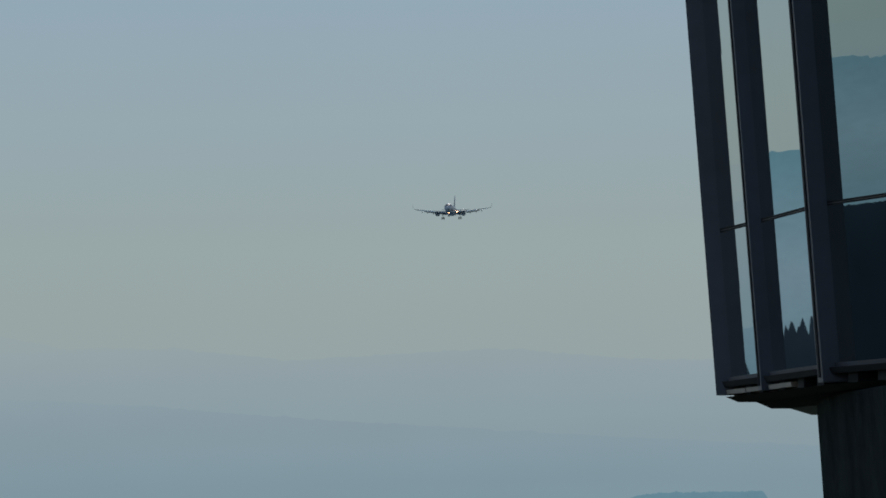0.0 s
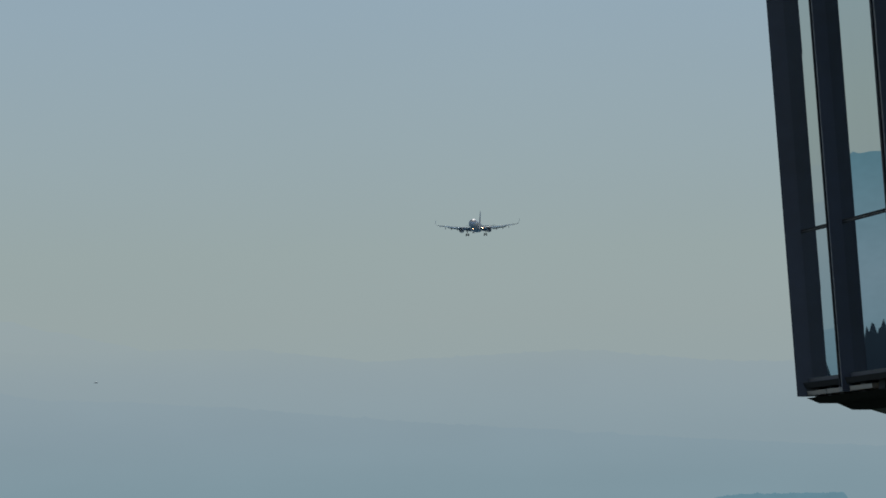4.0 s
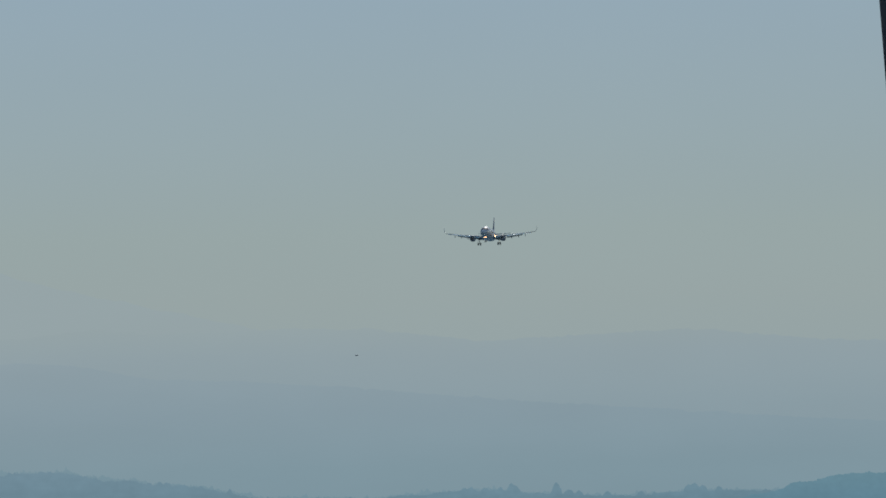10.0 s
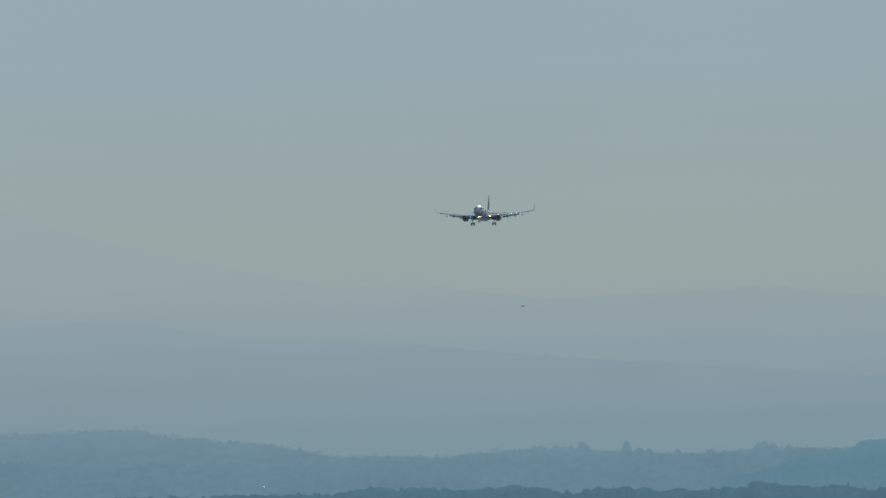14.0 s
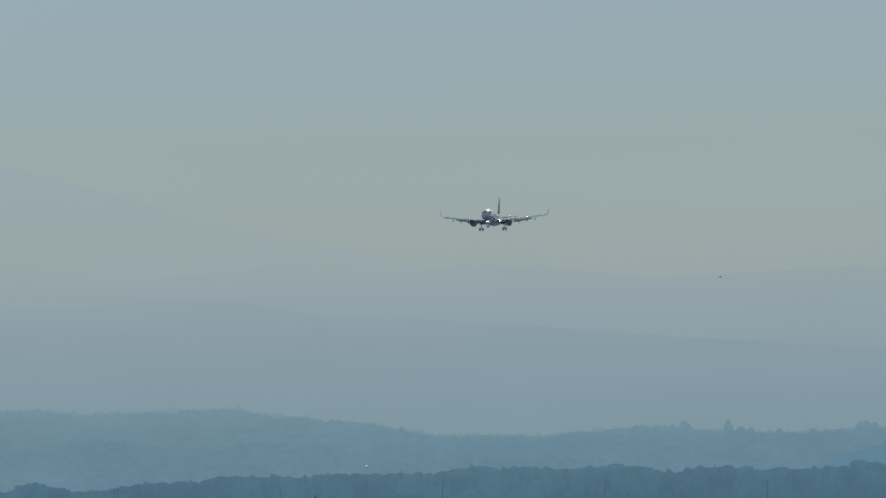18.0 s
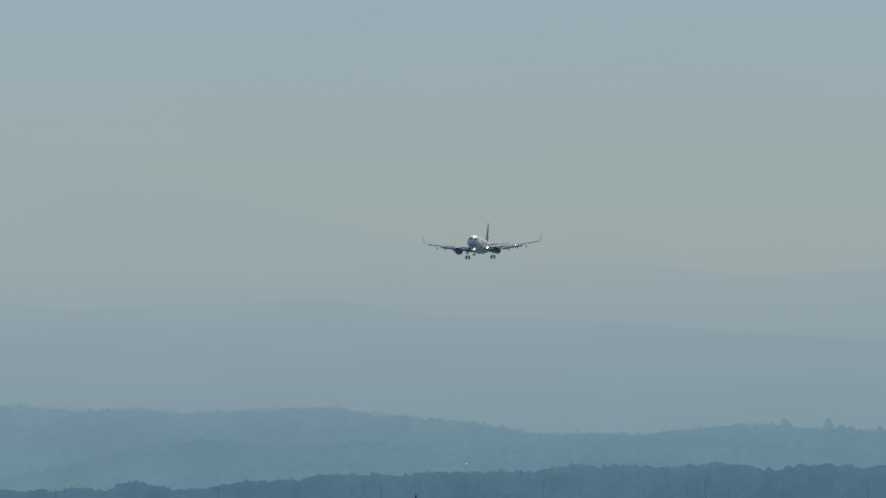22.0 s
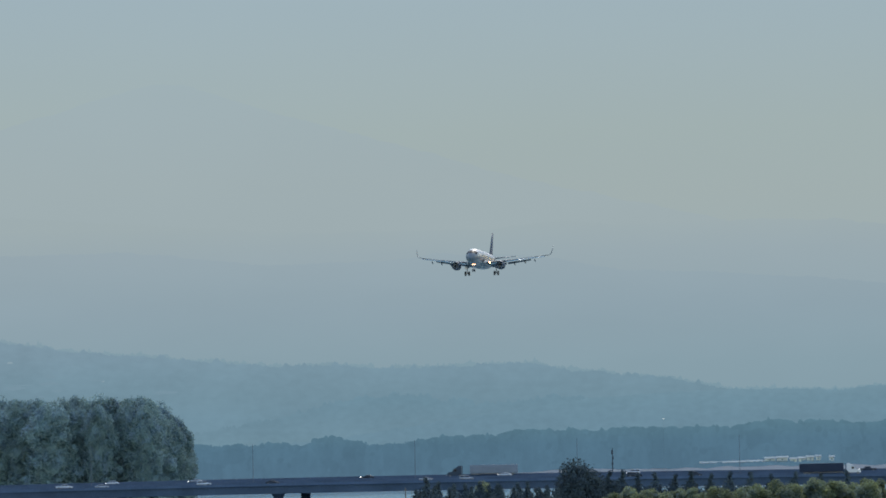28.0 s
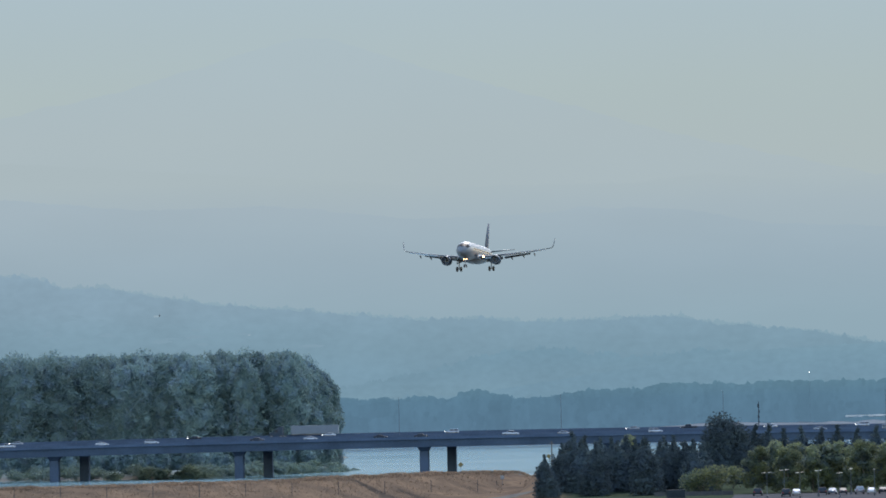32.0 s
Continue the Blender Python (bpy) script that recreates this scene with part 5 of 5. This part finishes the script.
    "van": ([(-2.6, 0.4), (2.5, 0.4), (2.55, 0.85), (1.9, 1.2), (-2.6, 1.25)], [(1.85, 1.18), (1.1, 1.9), (-2.5, 1.95), (-2.58, 1.22)], 2.0),
}
NAMES = {"sedan": "passenger_car", "suv": "sport_utility_car", "pickup": "pickup_truck", "van": "delivery_van"}


def prism(bm, outline, w, tuck=0.0):
    """Outline (x, z) extruded across, its upper points tucked in."""
    lo = min(z for _, z in outline)
    hi = max(z for _, z in outline)
    rings = []
    for s in (-1, 1):
        rings.append([(x, s * (w / 2 - tuck * (z - lo) / (hi - lo)), z) for x, z in outline])
    loft(bm, rings)
    bmesh.ops.recalc_face_normals(bm, faces=bm.faces)


def car(kind, colour, label, group, lit=False):
    body, cabin, w = SHAPES[kind]
    root = empty(NAMES[kind])
    tagged(root, label, "car" if kind != "pickup" else "truck", group)
    bm = bmesh.new()
    prism(bm, body, w, 0.05)
    bmesh.ops.bevel(bm, geom=bm.edges[:], offset=0.06, segments=2, affect="EDGES")
    part("body", bm, colour, root, smooth=True)
    bm = bmesh.new()
    prism(bm, cabin, w - 0.12, 0.2)
    bmesh.ops.bevel(bm, geom=bm.edges[:], offset=0.05, segments=1, affect="EDGES")
    part("cabin", bm, colour, root)
    # side windows either side of the middle pillar, and both screens
    lo, hi = cabin[0][1], cabin[1][1]
    bot, top = lo + 0.06, hi - 0.07
    (xa, _), (xb, _), (xc, _), (xd, _) = cabin
    u0, u1 = (bot - lo) / (hi - lo), (top - lo) / (hi - lo)
    fb, ft = xa + (xb - xa) * u0 - 0.12, xa + (xb - xa) * u1 - 0.08
    rb, rt = xd + (xc - xd) * u0 + 0.12, xd + (xc - xd) * u1 + 0.08
    mid = (xb + xc) / 2 + 0.1
    for s in (-1, 1):
        yb, yt = s * (w / 2 - 0.06 - 0.2 * u0 + 0.012), s * (w / 2 - 0.06 - 0.2 * u1 + 0.012)
        for q in ([(mid + 0.06, yb, bot), (fb, yb, bot), (ft, yt, top), (mid + 0.06, yt, top)], [(rb, yb, bot), (mid - 0.06, yb, bot), (mid - 0.06, yt, top), (rt, yt, top)]):
            bm = bmesh.new()
            loft(bm, [q, [(x, y - s * 0.04, z) for x, y, z in q]])
            bmesh.ops.recalc_face_normals(bm, faces=bm.faces)
            part("side_window", bm, DARKGLASS, root)
    for nm, x0, x1, d in (("windscreen", xa + (xb - xa) * u0, xa + (xb - xa) * u1, 0.02), ("rear_window", xd + (xc - xd) * u0, xd + (xc - xd) * u1, -0.02)):
        q = [(x0 + d, -w / 2 + 0.24, bot), (x0 + d, w / 2 - 0.24, bot), (x1 + d, w / 2 - 0.36, top), (x1 + d, -w / 2 + 0.36, top)]
        bm = bmesh.new()
        loft(bm, [q, [(x - 3 * d, y, z - 0.02) for x, y, z in q]])
        bmesh.ops.recalc_face_normals(bm, faces=bm.faces)
        part(nm, bm, DARKGLASS, root)
    half = body[0][0]
    r = 0.33 if kind == "sedan" else 0.38
    for x in (half * 0.62, -half * 0.64):
        for s in (-1, 1):
            wheel_at(root, x, s * (w / 2 - 0.12), r)
    nose = max(x for x, _ in body)
    for s in (-1, 1):
        bm = bmesh.new()
        box(bm, (nose - 0.06, s * (w / 2 - 0.3), 0.72 if kind == "sedan" else 0.9), (0.14, 0.36, 0.16), 0.03)
        part("headlight", bm, HEADLAMP if lit else RIM, root)
        bm = bmesh.new()
        box(bm, (-abs(half) + 0.02, s * (w / 2 - 0.25), 0.85), (0.1, 0.3, 0.16), 0.03)
        part("tail_light", bm, TAIL, root)
    return root


CABDARK = paint("cab_dark", (0.03, 0.042, 0.06), 0.7, 0, 0.1, 0.5, spec=0.1)


def lorry(cab_mat, box_mat, length, label, gap):
    root = empty("articulated_lorry")
    tagged(root, label, "lorry", "lorries")
    h0 = 1.15
    g = Matrix.Translation((gap, 0, 0))
    bm = bmesh.new()
    box(bm, (-length / 2, 0, h0 + 1.42), (length, 2.6, 2.84), 0.04)
    tr = part("trailer", bm, box_mat, root)
    for k in range(int(length / 1.2)):
        bm = bmesh.new()
        box(bm, (-0.6 - k * 1.2, 0, h0 + 1.42), (0.05, 2.64, 2.7))
        part("trailer_rib", bm, box_mat, tr)
    bm = bmesh.new()
    box(bm, (-length / 2 + 0.5, 0, 0.98), (length - 1.5, 1.1, 0.3), 0.02)
    part("chassis", bm, STRUT, root)
    bm = bmesh.new()
    prism(bm, [(0.9, 0.7), (5.6, 0.6), (5.75, 1.35), (5.5, 1.75), (4.1, 1.95), (3.6, 2.9), (2.9, 3.2), (2.0, 3.9), (0.95, 3.9)], 2.4, 0.12)
    bmesh.ops.bevel(bm, geom=bm.edges[:], offset=0.07, segments=1, affect="EDGES")
    bmesh.ops.transform(bm, matrix=g, verts=bm.verts)
    cb = part("cab", bm, cab_mat, root)
    bm = bmesh.new()
    prism(bm, [(4.12 + gap, 2.0), (3.66 + gap, 2.88), (3.58 + gap, 2.86), (4.04 + gap, 2.0)], 2.2)
    part("windscreen", bm, DARKGLASS, cb)
    for s in (-1, 1):
        bm = bmesh.new()
        box(bm, (3.1 + gap, s * 1.19, 2.35), (0.9, 0.06, 0.7), 0.02)
        part("side_window", bm, DARKGLASS, cb)
        bm = bmesh.new()
        tube(bm, (0.7 + gap, s * 1.0, 1.0), (0.7 + gap, s * 1.0, 3.9), 0.08, 0.08, 8)
        part("exhaust_stack", bm, CABDARK, cb)
        bm = bmesh.new()
        box(bm, (5.66 + gap, s * 0.85, 1.15), (0.14, 0.4, 0.22), 0.03)
        part("headlight", bm, HEADLAMP, cb)
    for x in (4.8 + gap, 1.5 + gap, 0.3 + gap, -length + 3.2, -length + 2.0):
        for s in (-1, 1):
            wheel_at(root, x, s * 1.08, 0.5, 0.32)
    return root


# road traffic: lane, x at 30 s, speed in m/s along +x, kind and paint
TRAFFIC = []


def add_vehicle(ob, x30, speed, lane):
    TRAFFIC.append((ob, x30, speed, lane))


MOVING = "vehicles on the bridge"
NEAR = [(-146, 26.5, "sedan", C_SILVER, 0), (-161.5, 25.2, "pickup", C_WHITE, 1), (-113.6, 25.6, "suv", C_WHITE, 0), (-49, 20.8, "sedan", C_SILVER, 1), (-30.6, 23.1, "suv", C_SILVER, 0),
        (-230.5, 26.1, "sedan", C_WHITE, 1), (-194, 26.5, "sedan", C_DARK, 0), (-300.5, 26.2, "sedan", C_WHITE, 0), (-284.5, 26.4, "suv", C_WHITE, 1), (-247, 25.5, "sedan", C_DARK, 0),
        (-333, 26.3, "pickup", C_WHITE, 1), (12.5, 24.5, "sedan", C_WHITE, 1), (29.5, 25, "van", C_DARK, 0), (48, 24.2, "suv", C_DARK, 1), (-92, 25.0, "sedan", C_DARK, 1), (-208, 26.6, "sedan", C_DARK, 1), (-360, 26, "sedan", C_SILVER, 0)]
FARSIDE = [(-224, -27.5, "sedan", C_SILVER, 0), (-119, -27.2, "sedan", C_WHITE, 1), (-76.4, -27.6, "suv", C_WHITE, 0), (-13.4, -28.6, "sedan", C_SILVER, 1), (3, -27.4, "pickup", C_DARK, 0), (30, -27.1, "sedan", C_WHITE, 1),
           (62, -27.6, "suv", C_WHITE, 0), (90, -27.2, "sedan", C_SILVER, 1), (118, -27.8, "sedan", C_WHITE, 0), (-252, -27.4, "sedan", C_WHITE, 1), (150, -27, "van", C_WHITE, 1), (-165, -27.0, "sedan", C_DARK, 1)]
WORDS = {id(C_WHITE): "white", id(C_SILVER): "silver", id(C_DARK): "black"}
for rows, far in ((NEAR, False), (FARSIDE, True)):
    for x30, v, kind, col, lane in rows:
        ob = car(kind, col, "%s %s driving over the bridge" % (WORDS[id(col)], {"sedan": "saloon car", "suv": "sport utility car", "pickup": "pickup", "van": "van"}[kind]), MOVING, lit=far)
        add_vehicle(ob, x30, v, (3166.8 + 3.8 * lane) if far else (3143.5 + 3.8 * lane))
BOXWHITE = paint("trailer_grey", (0.125, 0.145, 0.175), 0.7, 0.0, 0.1, 0.4, spec=0.1)
BOXDARK = paint("trailer_dark", (0.020, 0.027, 0.045), 0.6, 0.0, 0.1, 0.4, spec=0.05)
add_vehicle(lorry(CABDARK, BOXWHITE, 16.1, "dark articulated lorry with a long pale grey trailer", 1.9), -131.4, -27.5, 3175.4)
add_vehicle(lorry(C_WHITE, BOXDARK, 14.8, "white articulated lorry with a dark container trailer", 0), 99.0, 24.8, 3151.6)
add_vehicle(lorry(C_WHITE, BOXWHITE, 16.1, "white articulated lorry with a long pale grey trailer", 0.6), 214, -27.3, 3175.4)

# ---- car park, field and small things ----
LOT = paint("car_park_asphalt", (0.047, 0.048, 0.052), 0.9, 0, 0.25, 0.2, 0.2, spec=0.0)
LANE = paint("gravel_track", (0.075, 0.074, 0.070), 0.95, 0, 0.2, 0.3, 0.3, spec=0.0)


def strip(name, line, width, material, label, category, lift=0.06):
    """A way along a line of (x, y), draped on the ground."""
    vs, fs = [], []
    for (xa, ya), (xb, yb) in zip(line, line[1:]):
        n = max(2, int(abs(yb - ya) / 10))
        for i in range(n + 1):
            x, y = xa + (xb - xa) * i / n, ya + (yb - ya) * i / n
            k = len(vs)
            vs += [(x - width / 2, y, height(x - width / 2, y) + lift), (x + width / 2, y, height(x + width / 2, y) + lift)]
            if i:
                fs.append((k - 2, k - 1, k + 1, k))
    return tagged(meshed(name, vs, fs, material), label, category, "", "structure")


strip("road", [(-60, 1900), (-72, 2040), (-77, 2088), (-74.5, 2112), (-69, 2128), (-63, 2140)], 5.0, LANE, "grey service road curving through dry grass", "road", 0.12)
vs, fs = [], []
for j in range(21):
    for i in range(21):
        x, y = -24 + 4.2 * i, 1900 + 8.2 * j
        vs.append((x, y, height(x, y) + 0.14))
for j in range(20):
    for i in range(20):
        fs.append((j * 21 + i, j * 21 + i + 1, j * 21 + i + 22, j * 21 + i + 21))
tagged(meshed("pavement", vs, fs, LOT), "pale worn asphalt of the car park", "pavement", "", "structure")

PARKED = [(-18.6, 2038, "suv", C_DARK, 88), (-12.4, 2016, "suv", C_DARK, 92), (-10.2, 2032, "sedan", C_WHITE, 90), (-4.6, 2034, "suv", C_DARK, 90), (-2.4, 2038, "sedan", C_SILVER, 86), (-0.2, 2032, "sedan", C_DARK, 90), (3.4, 2034, "suv", C_SILVER, 93),
          (6.0, 2030, "sedan", C_WHITE, 90), (8.5, 2036, "sedan", C_DARK, 88), (11.2, 2032, "suv", C_SILVER, 90)]
for x, y, kind, col, turn in PARKED:
    ob = car(kind, col, "%s %s parked on the asphalt" % (WORDS[id(col)], {"sedan": "saloon car", "suv": "sport utility car"}[kind]), "parked cars")
    ob.matrix_basis = pose(x, y, height(x, y) + 0.14, 0, 0, turn)


def lot_lamp():
    root = empty("parking_lamp")
    tagged(root, "tall twin-headed lamp in the car park", "street lamp", "car park lamps")
    bm = bmesh.new()
    tube(bm, (0, 0, 0), (0, 0, 5.5), 0.07, 0.05, 8)
    part("pole", bm, STEEL, root)
    bm = bmesh.new()
    tube(bm, (0, 0, 0), (0, 0, 0.6), 0.26, 0.26, 10)
    part("footing", bm, SOFFIT, root)
    for s in (-1, 1):
        bm = bmesh.new()
        box(bm, (s * 0.6, 0, 5.55 + 0.04 * s), (0.8, 0.32, 0.12), 0.03)
        part("lamp_head", bm, PALE, root, "pale flat lamp head")
    return root


ll = lot_lamp()
for k, (x, y) in enumerate([(-16.2, 1990), (-12.8, 2030), (-9.2, 1985), (-5.4, 2010), (-0.8, 1960), (1.6, 2030), (6.6, 2010), (10.4, 1985), (14.6, 2020)]):
    m = pose(x, y, height(x, y) + 0.14, 0, 0, 15 * k)
    if k == 0:
        ll.matrix_basis = m
    else:
        copy_thing(ll, m)

# fence posts in the dry field
post0 = None
FIELD_POSTS = [(-43.9 - 4.95 * q, -12.75 - 0.03 * (q % 3), 2.7 + 0.12 * (q % 3)) for q in range(-1, 10)] + [(-36.9, -12.1, 1.0), (-34.4, -12.35, 1.2)]
for k, (az, el, h) in enumerate(FIELD_POSTS):
    x, y = stand(az, el)
    if post0 is None:
        bm = bmesh.new()
        box(bm, (0, 0, 0.47), (0.13, 0.13, 1.06), 0.02)
        post0 = tagged(part("fence_post", bm, TARRED), "weathered dark post standing in dry grass", "post", "field posts")
        ob = post0
    else:
        ob = post0.copy()
        scene.collection.objects.link(ob)
    ob.matrix_basis = pose(x, y, height(x, y)) @ Matrix.Diagonal((1, 1, h, 1))

SIGNY = paint("sign_yellow", (0.10, 0.075, 0.022), 0.5, 0, 0.12, 2.0)
sg = empty("road_sign", pose(-89.3, 2194, height(-89.3, 2194) + 0.1))
tagged(sg, "yellow diamond warning sign on a thin post", "sign")
bm = bmesh.new()
tube(bm, (0, 0, -0.3), (0, 0, 2.3), 0.05, 0.05, 6)
part("post", bm, STEEL, sg)
bm = bmesh.new()
box(bm, (0, -0.07, 2.0), (0.95, 0.04, 0.95), 0.0, Matrix.Translation((0, 0, 2.0)) @ pose(0, 0, 0, 0, 45, 0) @ Matrix.Translation((0, 0, -2.0)))
part("diamond_panel", bm, SIGNY, sg)
# utility pole and a second warning sign at the end of the conifers
up = empty("utility_pole", pose(-68.3, 2204, height(-68.3, 2204)))
tagged(up, "dark timber utility pole beside the conifers", "pole")
bm = bmesh.new()
tube(bm, (0, 0, -0.5), (0.05, 0, 7.3), 0.16, 0.11, 8)
part("post", bm, BARK, up)
bm = bmesh.new()
box(bm, (0.04, -0.1, 6.7), (0.9, 0.12, 0.14), 0.02)
part("cross_arm", bm, BARK, up)
for s in (-1, 1):
    bm = bmesh.new()
    tube(bm, (0.04 + s * 0.38, -0.1, 6.77), (0.04 + s * 0.38, -0.1, 6.98), 0.05, 0.04, 6)
    part("insulator", bm, STEEL, up)
s3 = empty("road_sign", pose(-68.9, 2201, height(-68.9, 2201)))
tagged(s3, "faded yellow diamond sign on a tall post", "sign")
bm = bmesh.new()
tube(bm, (0, 0, -0.3), (0, 0, 4.3), 0.05, 0.05, 6)
part("post", bm, STEEL, s3)
bm = bmesh.new()
box(bm, (0, -0.07, 3.9), (0.8, 0.04, 0.8), 0.0, Matrix.Translation((0, 0, 3.9)) @ pose(0, 0, 0, 0, 45, 0) @ Matrix.Translation((0, 0, -3.9)))
part("diamond_panel", bm, SIGNY, s3)
sx, sy = stand(-36.3, -12.1)
sg2 = empty("field_sign", pose(sx, sy, height(sx, sy)))
tagged(sg2, "small dark square sign on a post", "sign")
bm = bmesh.new()
tube(bm, (0, 0, -0.3), (0, 0, 2.0), 0.05, 0.05, 6)
part("post", bm, STEEL, sg2)
bm = bmesh.new()
box(bm, (0, -0.07, 1.8), (0.8, 0.04, 0.8), 0.02)
part("sign_panel", bm, STRUT, sg2)

# dry grass tufts over the slope, tallest and roughest along its crest
vs, fs = [], []
for k in range(14000):
    az = rnd.uniform(-92, -31)
    back = rnd.uniform(-6, 4) if k % 2 == 0 else 45 * rnd.random() ** 1.6
    y = lerp_list(BANK, az) - back
    x = az * y / 1000
    z = height(x, y)
    patch = noise.noise((x * 0.09, y * 0.05, 4.0))
    if z < 5 or patch < rnd.uniform(-0.7, 0.1):
        continue
    w, h = rnd.uniform(0.05, 0.18), rnd.uniform(0.10, 0.34) * (1.7 if back < 3 and patch > 0.05 else 1)
    i = len(vs)
    dx = rnd.uniform(-0.3, 0.3)
    vs += [(x - w, y, z - 0.05), (x + w, y + 0.2, z - 0.05), (x + w * 0.6 + dx, y, z + h), (x - w * 0.5 + dx, y + 0.2, z + h * 0.8)]
    fs.append((i, i + 1, i + 2, i + 3))
TUFT = leaf_material("dry_grass_blades", (0.205, 0.152, 0.115), (0.085, 0.066, 0.052), 0.35)
tagged(meshed("dry_grass", vs, fs, TUFT), "tufts of dry golden grass on the bank", "grass", "", "stuff")

# low barrier and dark cabinet at the edge of the car park
br = empty("barrier", pose(-33, 2070, height(-33, 2070)))
tagged(br, "low grey concrete barrier along the car park edge", "barrier")
for k in range(7):
    bm = bmesh.new()
    x = -7.5 + 2.5 * k
    loft(bm, [[(x - 1.2, -0.3, 0), (x + 1.2, -0.3, 0), (x + 1.2, 0.3, 0), (x - 1.2, 0.3, 0)], [(x - 1.2, -0.1, 0.95), (x + 1.2, -0.1, 0.95), (x + 1.2, 0.1, 0.95), (x - 1.2, 0.1, 0.95)]])
    part("barrier_block", bm, LOT, br)
CABINET = paint("cabinet_green", (0.015, 0.022, 0.03), 0.6, 0, 0.2, 2.0, spec=0.1)
ub = empty("utility_cabinet", pose(-36.4, 2040, height(-36.4, 2040)))
tagged(ub, "dark green metal utility cabinet on a plinth", "cabinet")
bm = bmesh.new()
box(bm, (0, 0, 1.0), (4.0, 1.6, 1.6), 0.06)
part("body", bm, CABINET, ub)
bm = bmesh.new()
box(bm, (0, 0, 0.1), (4.3, 1.9, 0.24), 0.03)
part("plinth", bm, LOT, ub)
for s in (-1, 1):
    bm = bmesh.new()
    box(bm, (s * 0.98, -0.82, 1.0), (1.8, 0.05, 1.35), 0.02)
    part("door", bm, CABINET, ub)

# bright point far across the river: a glowing ball on an added thin mast
bp = empty("shore_light", pose(-3.4 * 4.47, 4470, 7))
tagged(bp, "bright point of light across the river, on an added mast", "lamp")
bm = bmesh.new()
tube(bm, (0, 0, -3), (0, 0, 23.5), 0.03, 0.02, 6)
part("mast", bm, STEEL, bp)
bm = bmesh.new()
bmesh.ops.create_uvsphere(bm, u_segments=8, v_segments=6, radius=0.13, matrix=Matrix.Translation((0, 0, 23.6)))
part("lamp", bm, glow("bright_point", (1, 0.97, 0.88), 1.2), bp)

# birds in the distance; the one crossing the sky stands in for a far aircraft
BIRD = paint("bird_feathers", (0.05, 0.05, 0.055), 0.8, 0, 0.2, 4.0)


def small_bird(label, k=1.0, lift=0.12):
    """A gliding bird of k times 1.5 m span; lift raises its wings."""
    root = empty("bird")
    tagged(root, label, "bird", "birds")
    bm = bmesh.new()
    loft(bm, [[(y * k, r * k * math.cos(a), r * k * math.sin(a)) for a in [2 * math.pi * q / 10 for q in range(10)]] for y, r in ((-0.32, 0.02), (-0.2, 0.06), (0, 0.1), (0.18, 0.08), (0.3, 0.05), (0.4, 0.01))])
    part("body", bm, BIRD, root, smooth=True)
    for s in (-1, 1):
        bm = bmesh.new()
        loft(bm, [[(x * k, s * y * k, z * k) for x, z in ((c + w, h), (c - w, h), (c - w, h - 0.025), (c + w, h - 0.025))] for y, c, w, h in ((0, 0, 0.13, 0.02), (0.4, 0.02, 0.12, lift), (0.62, -0.04, 0.08, lift * 1.25), (0.78, -0.1, 0.03, lift * 1.1))])
        bmesh.ops.recalc_face_normals(bm, faces=bm.faces)
        part("wing", bm, BIRD, root)
    bm = bmesh.new()
    loft(bm, [[(x * k, y * k, z * k) for x, y, z in ring] for ring in ([(-0.28, -0.03, 0.01), (-0.28, 0.03, 0.01), (-0.28, 0.03, -0.01), (-0.28, -0.03, -0.01)], [(-0.5, -0.1, 0.01), (-0.5, 0.1, 0.01), (-0.5, 0.1, 0), (-0.5, -0.1, 0)])])
    part("tail", bm, BIRD, root)
    return root


bird = small_bird("dark gliding bird in place of a far aircraft", 1.7, 0.1)
low_bird = small_bird("dark bird of prey rising over the island wood", 1.15, 0.42)


def motions():
    rows = []
    for t, x, y, z in FLIGHT:
        turn = pose(0, 0, 0, 0, 0, HEADING) @ pose(0, 0, 0, 2.6, 0, 0)
        rows.append((t, Matrix.Translation(Vector((x, y, z)) - turn @ COCKPIT) @ turn))
    walk(plane, rows)
    for ob, x30, v, y in TRAFFIC:
        deck = FAR_Z if y > 3162 else NEAR_Z
        at = [(t, x30 + v * (t - 30)) for t in (0, 8, 16, 20, 24, 26, 28, 30, 32)]
        walk(ob, [(t, pose(x, y, deck + 0.01 + sag(x), 0, 0, 0 if v > 0 else 180)) for t, x in at])
    flight = [(0, -12.0, 16.8), (6, 3.6, 17.03), (9, 11.6, 17.22), (13, 21.9, 17.73), (19, 37.2, 18.73), (32, 70, 21)]
    walk(bird, [(t, Matrix.Translation(toward(a, e, 3000)) @ pose(0, 0, 0, 0, 0, 8)) for t, a, e in flight])

    rise = [(0, -60, -3), (27.2, -60.5, -3), (28.2, -61.4, 0.5), (29.2, -63.6, 5.6), (29.6, -64.84, 6.75), (30, -65.71, 6.67), (30.6, -66.85, 6.53), (31.4, -70.72, 6.71), (32, -72.51, 6.65)]
    walk(low_bird, [(t, Matrix.Translation(toward(a, e, 3420)) @ pose(0, 0, 0, 0, 0, 172)) for t, a, e in rise])


motions()
